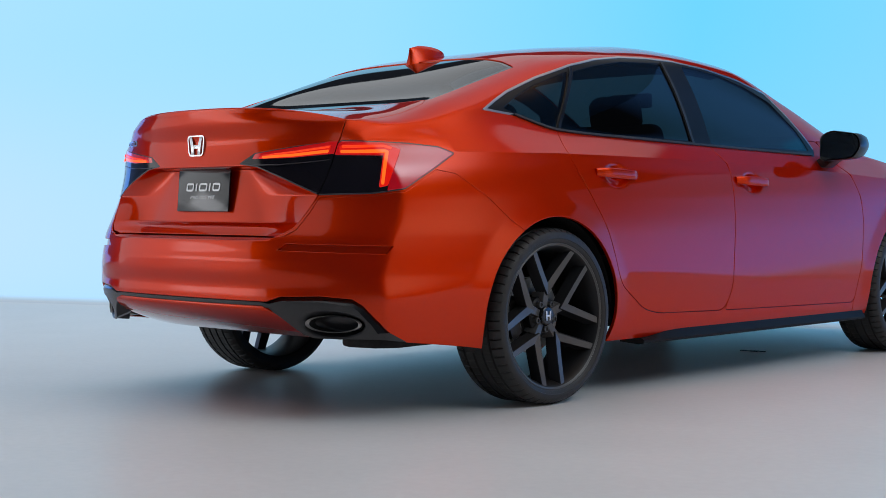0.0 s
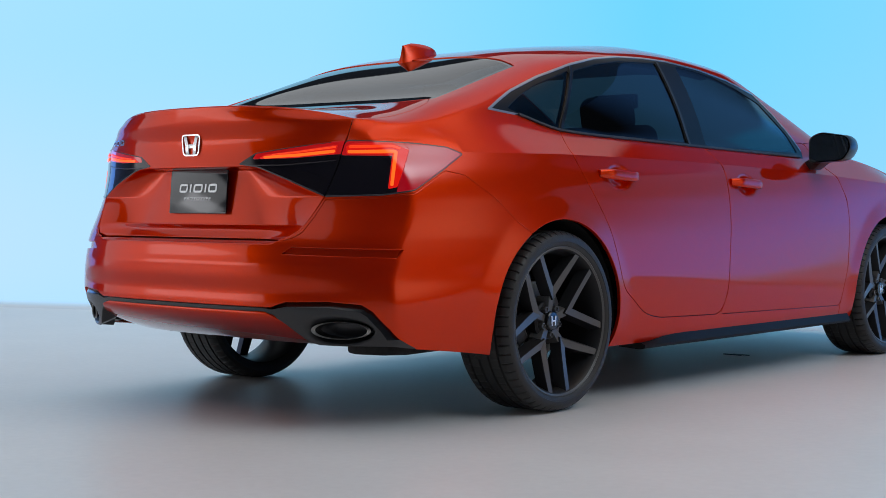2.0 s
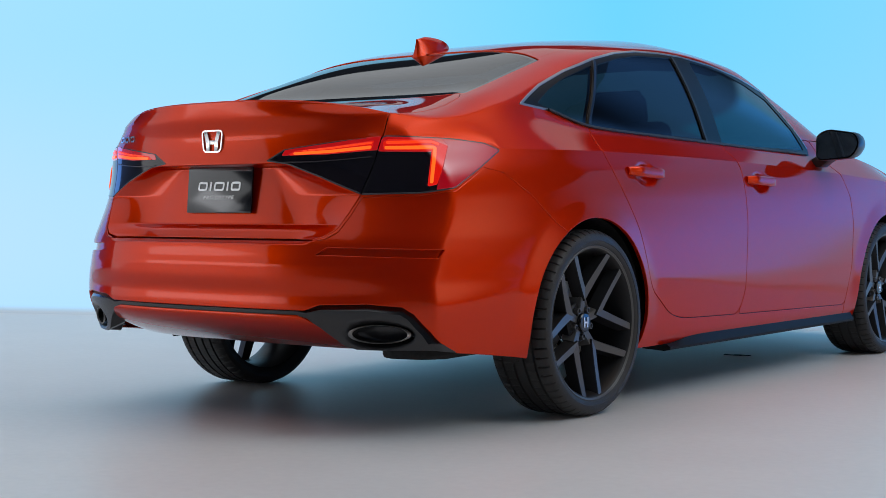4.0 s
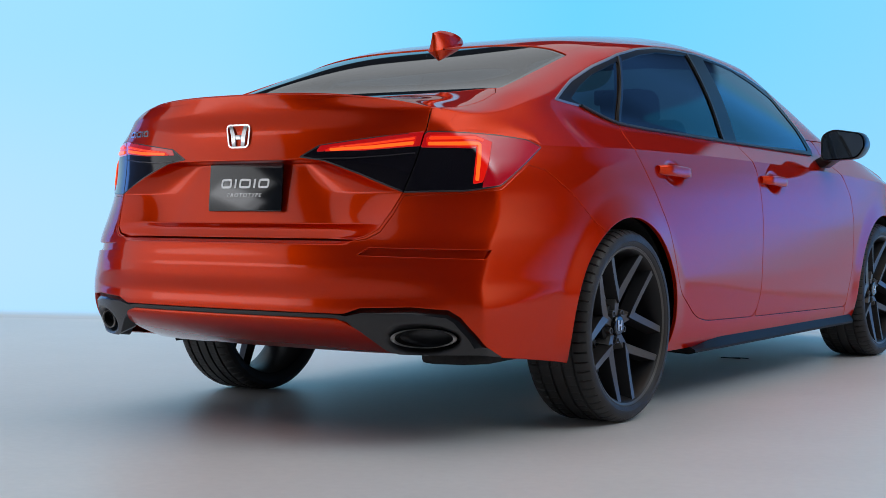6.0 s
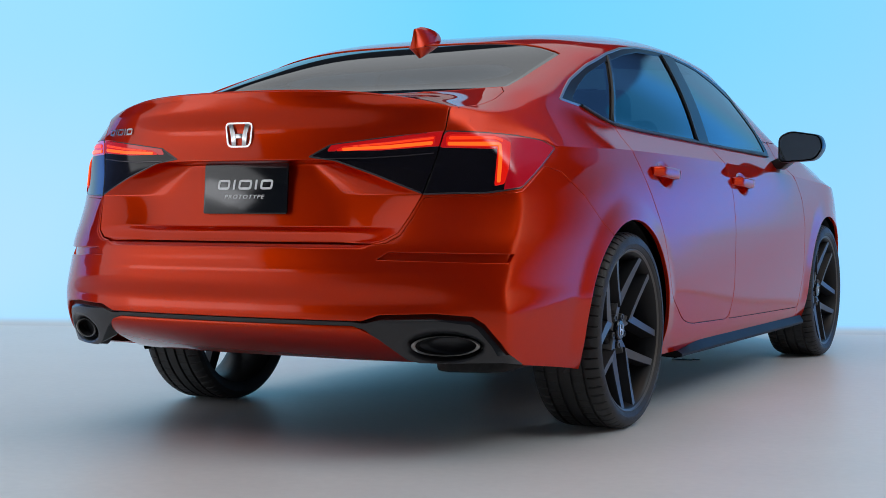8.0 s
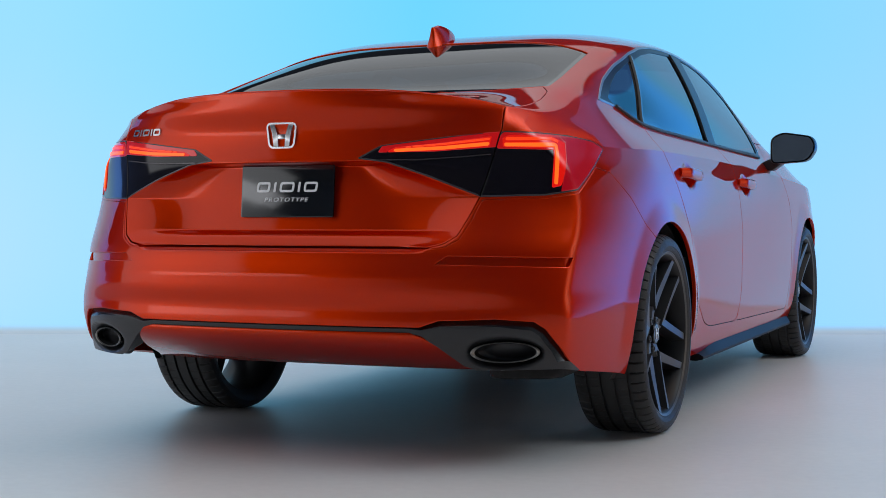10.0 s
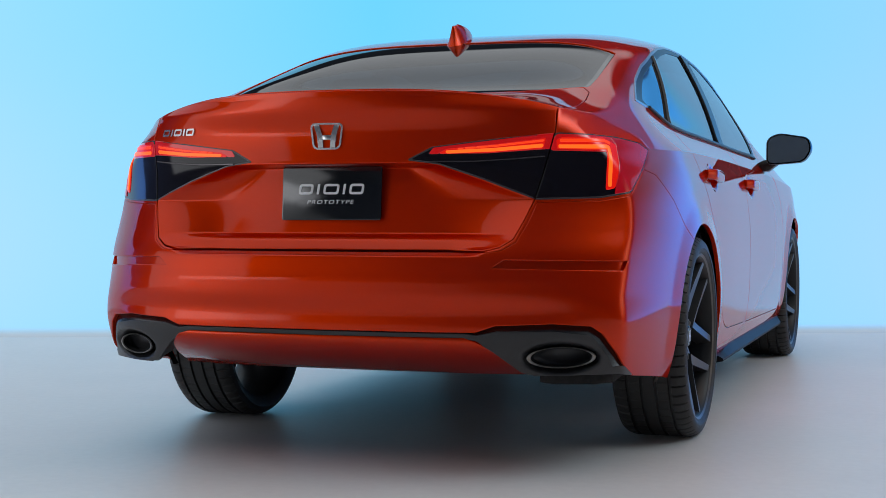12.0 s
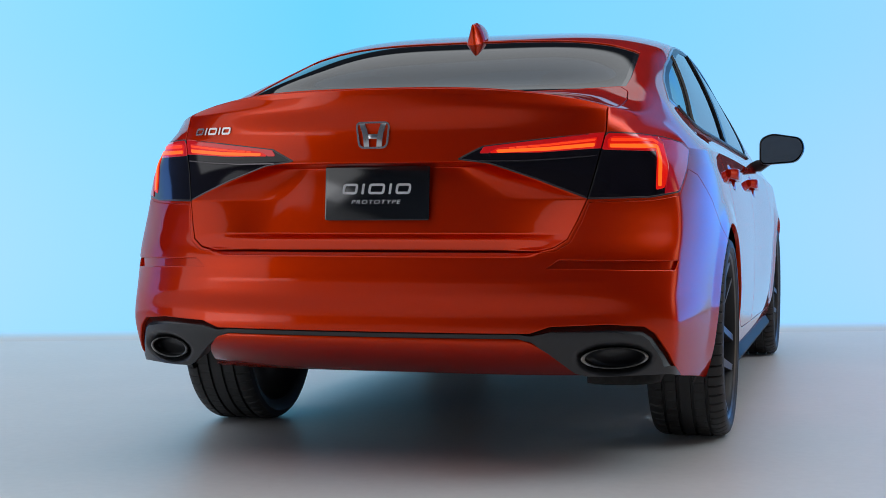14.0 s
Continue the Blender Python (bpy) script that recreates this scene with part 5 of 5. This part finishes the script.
    for o in ([(-0.012, -0.017), (-0.006, -0.017), (-0.008, 0.018), (-0.015, 0.018)], [(0.012, -0.017), (0.006, -0.017), (0.008, 0.018), (0.015, 0.018)], [(-0.007, -0.003), (0.007, -0.003), (0.007, 0.003), (-0.007, 0.003)]):
        prism(o, "x", 0.0745, 0.0768, 0.0, bm)
    part("cap_mark", bm, SILVER, w, "small chrome mark")
    for j in range(5):
        a = math.radians(54 + 72 * j)
        bm = lathe([(0.0125, 0.050), (0.0125, 0.066), (0.0105, 0.068), (0.008, 0.068), (0.007, 0.062), (0.0005, 0.062)], 6)
        bmesh.ops.translate(bm, vec=(0, 0.050 * math.cos(a), 0.050 * math.sin(a)), verts=bm.verts)
        part("lug_nut", bm, RIM, w, "black wheel nut", False)
    part("brake_disc", lathe([(0.075, -0.030), (0.075, 0.000), (0.140, 0.000), (0.141, -0.004), (0.141, -0.018), (0.140, -0.022), (0.075, -0.022)], 72), STEEL, w, "bare steel brake disc")
    bm = lathe([(0.10, -0.05), (0.10, 0.020), (0.155, 0.020), (0.160, 0.010), (0.160, -0.05)], 72)
    bmesh.ops.delete(bm, geom=[v for v in bm.verts if not (-0.155 < v.co.y < -0.04 and abs(v.co.z - 0.0) < 0.09)], context="VERTS")
    part("brake_caliper", bm, BLACK_PLASTIC, w, "dark brake caliper")
    return w


first = wheel()
first.location = (0.781, 0, TYRE_R)
first.parent = car
for x, y, turn in ((0.779, AXLE, 0), (-0.781, 0, 180), (-0.779, AXLE, 180)):
    copy_thing(first, Matrix.Translation((x, y, TYRE_R)) @ Matrix.Rotation(radians(turn), 4, "Z") @ Matrix.Rotation(radians(8 if turn else 1), 4, "X"))
first.matrix_basis = Matrix.Translation((0.781, 0, TYRE_R)) @ Matrix.Rotation(radians(0), 4, "X")


# ---------- cabin ----------
def seat(x, y, wide, name="front_seat"):
    s = new(name)
    s.parent = car
    tagged(s, "dark fabric car seat")
    bm = box(x - wide / 2, x + wide / 2, y - 0.02, y + 0.50, 0.36, 0.52, 0.05, 4)
    part("cushion", bm, FABRIC, s)
    bm = box(x - wide / 2, x + wide / 2, -0.07, 0.07, 0.0, 0.64, 0.055, 4)
    bmesh.ops.transform(bm, matrix=Matrix.Translation((0, y, 0.46)) @ Matrix.Rotation(radians(16), 4, "X"), verts=bm.verts)
    part("backrest", bm, FABRIC, s)
    heads = (x,) if wide < 0.7 else (x - 0.36, x + 0.36)
    for hx in heads:
        bm = box(hx - 0.13, hx + 0.13, -0.055, 0.055, 0.60, 0.765, 0.054, 6)
        bmesh.ops.transform(bm, matrix=Matrix.Translation((0, y, 0.46)) @ Matrix.Rotation(radians(12), 4, "X"), verts=bm.verts)
        part("headrest", bm, FABRIC, s)


seat(0.36, 1.19, 0.50)
seat(-0.36, 1.19, 0.50)
seat(0.0, 0.30, 1.26, "rear_seat")
bm = bmesh.new()
rings = []
for y in np.linspace(0.16, 1.45, 20):
    k = int(np.argmin(np.abs(UY - y)))
    top, rail = float(TABLE[k, 0, 2]), float(np.interp(0.60, TABLE[k, :, 0], TABLE[k, :, 2]))
    low = rail - 0.055
    row = [(-0.615, low), (-0.58, low - 0.004), (-0.50, low + 0.020), (-0.25, min(top - 0.05, low + 0.042)), (0.25, min(top - 0.05, low + 0.042)), (0.50, low + 0.020), (0.58, low - 0.004), (0.615, low), (0.60, rail - 0.03), (0.3, top - 0.035), (-0.3, top - 0.035), (-0.60, rail - 0.03)]
    rings.append([bm.verts.new((x, y, z)) for x, z in row])
for a, b in zip(rings, rings[1:]):
    for k in range(12):
        bm.faces.new((a[k], a[(k + 1) % 12], b[(k + 1) % 12], b[k]))
bm.faces.new(rings[0])
bm.faces.new(rings[-1])
part("roof_lining", bm, FABRIC, car, "dark roof lining")
part("parcel_shelf", box(-0.60, 0.60, -0.42, 0.24, 0.97, 0.99, 0.006), FABRIC, car, "dark parcel shelf")
part("dashboard", box(-0.70, 0.70, 2.02, 2.46, 0.62, 0.95, 0.08, 4), BLACK_PLASTIC, car, "dark dashboard")
bm = lathe([(0.185 + 0.014 * math.cos(a), 0.014 * math.sin(a)) for a in np.linspace(0, 2 * math.pi, 10, endpoint=False)], 48, None, True)
bmesh.ops.transform(bm, matrix=Matrix.Translation((-0.36, 1.90, 0.90)) @ Matrix.Rotation(radians(90), 4, "Z") @ Matrix.Rotation(radians(24), 4, "Y"), verts=bm.verts)
part("steering_wheel", bm, BLACK_PLASTIC, car, "dark steering wheel")
part("rear_view_mirror", box(-0.12, 0.12, 1.62, 1.66, 1.20, 1.27, 0.012), BLACK_PLASTIC, car, "black inside mirror")

# ---------- on the floor ----------
# small dark mark of unknown kind, built as two thin strips
bm = bmesh.new()
for x0, x1, y0, y1 in ((0.29, 0.39, 2.165, 2.185), (0.33, 0.42, 2.19, 2.205)):
    box(x0, x1, y0, y1, 0.0, 0.004, 0.0015, 1, bm)
tape = part("floor_mark", bm, BLACK_PLASTIC, None, "", False)
tagged(tape, "small dark mark on the grey floor", "tape mark")
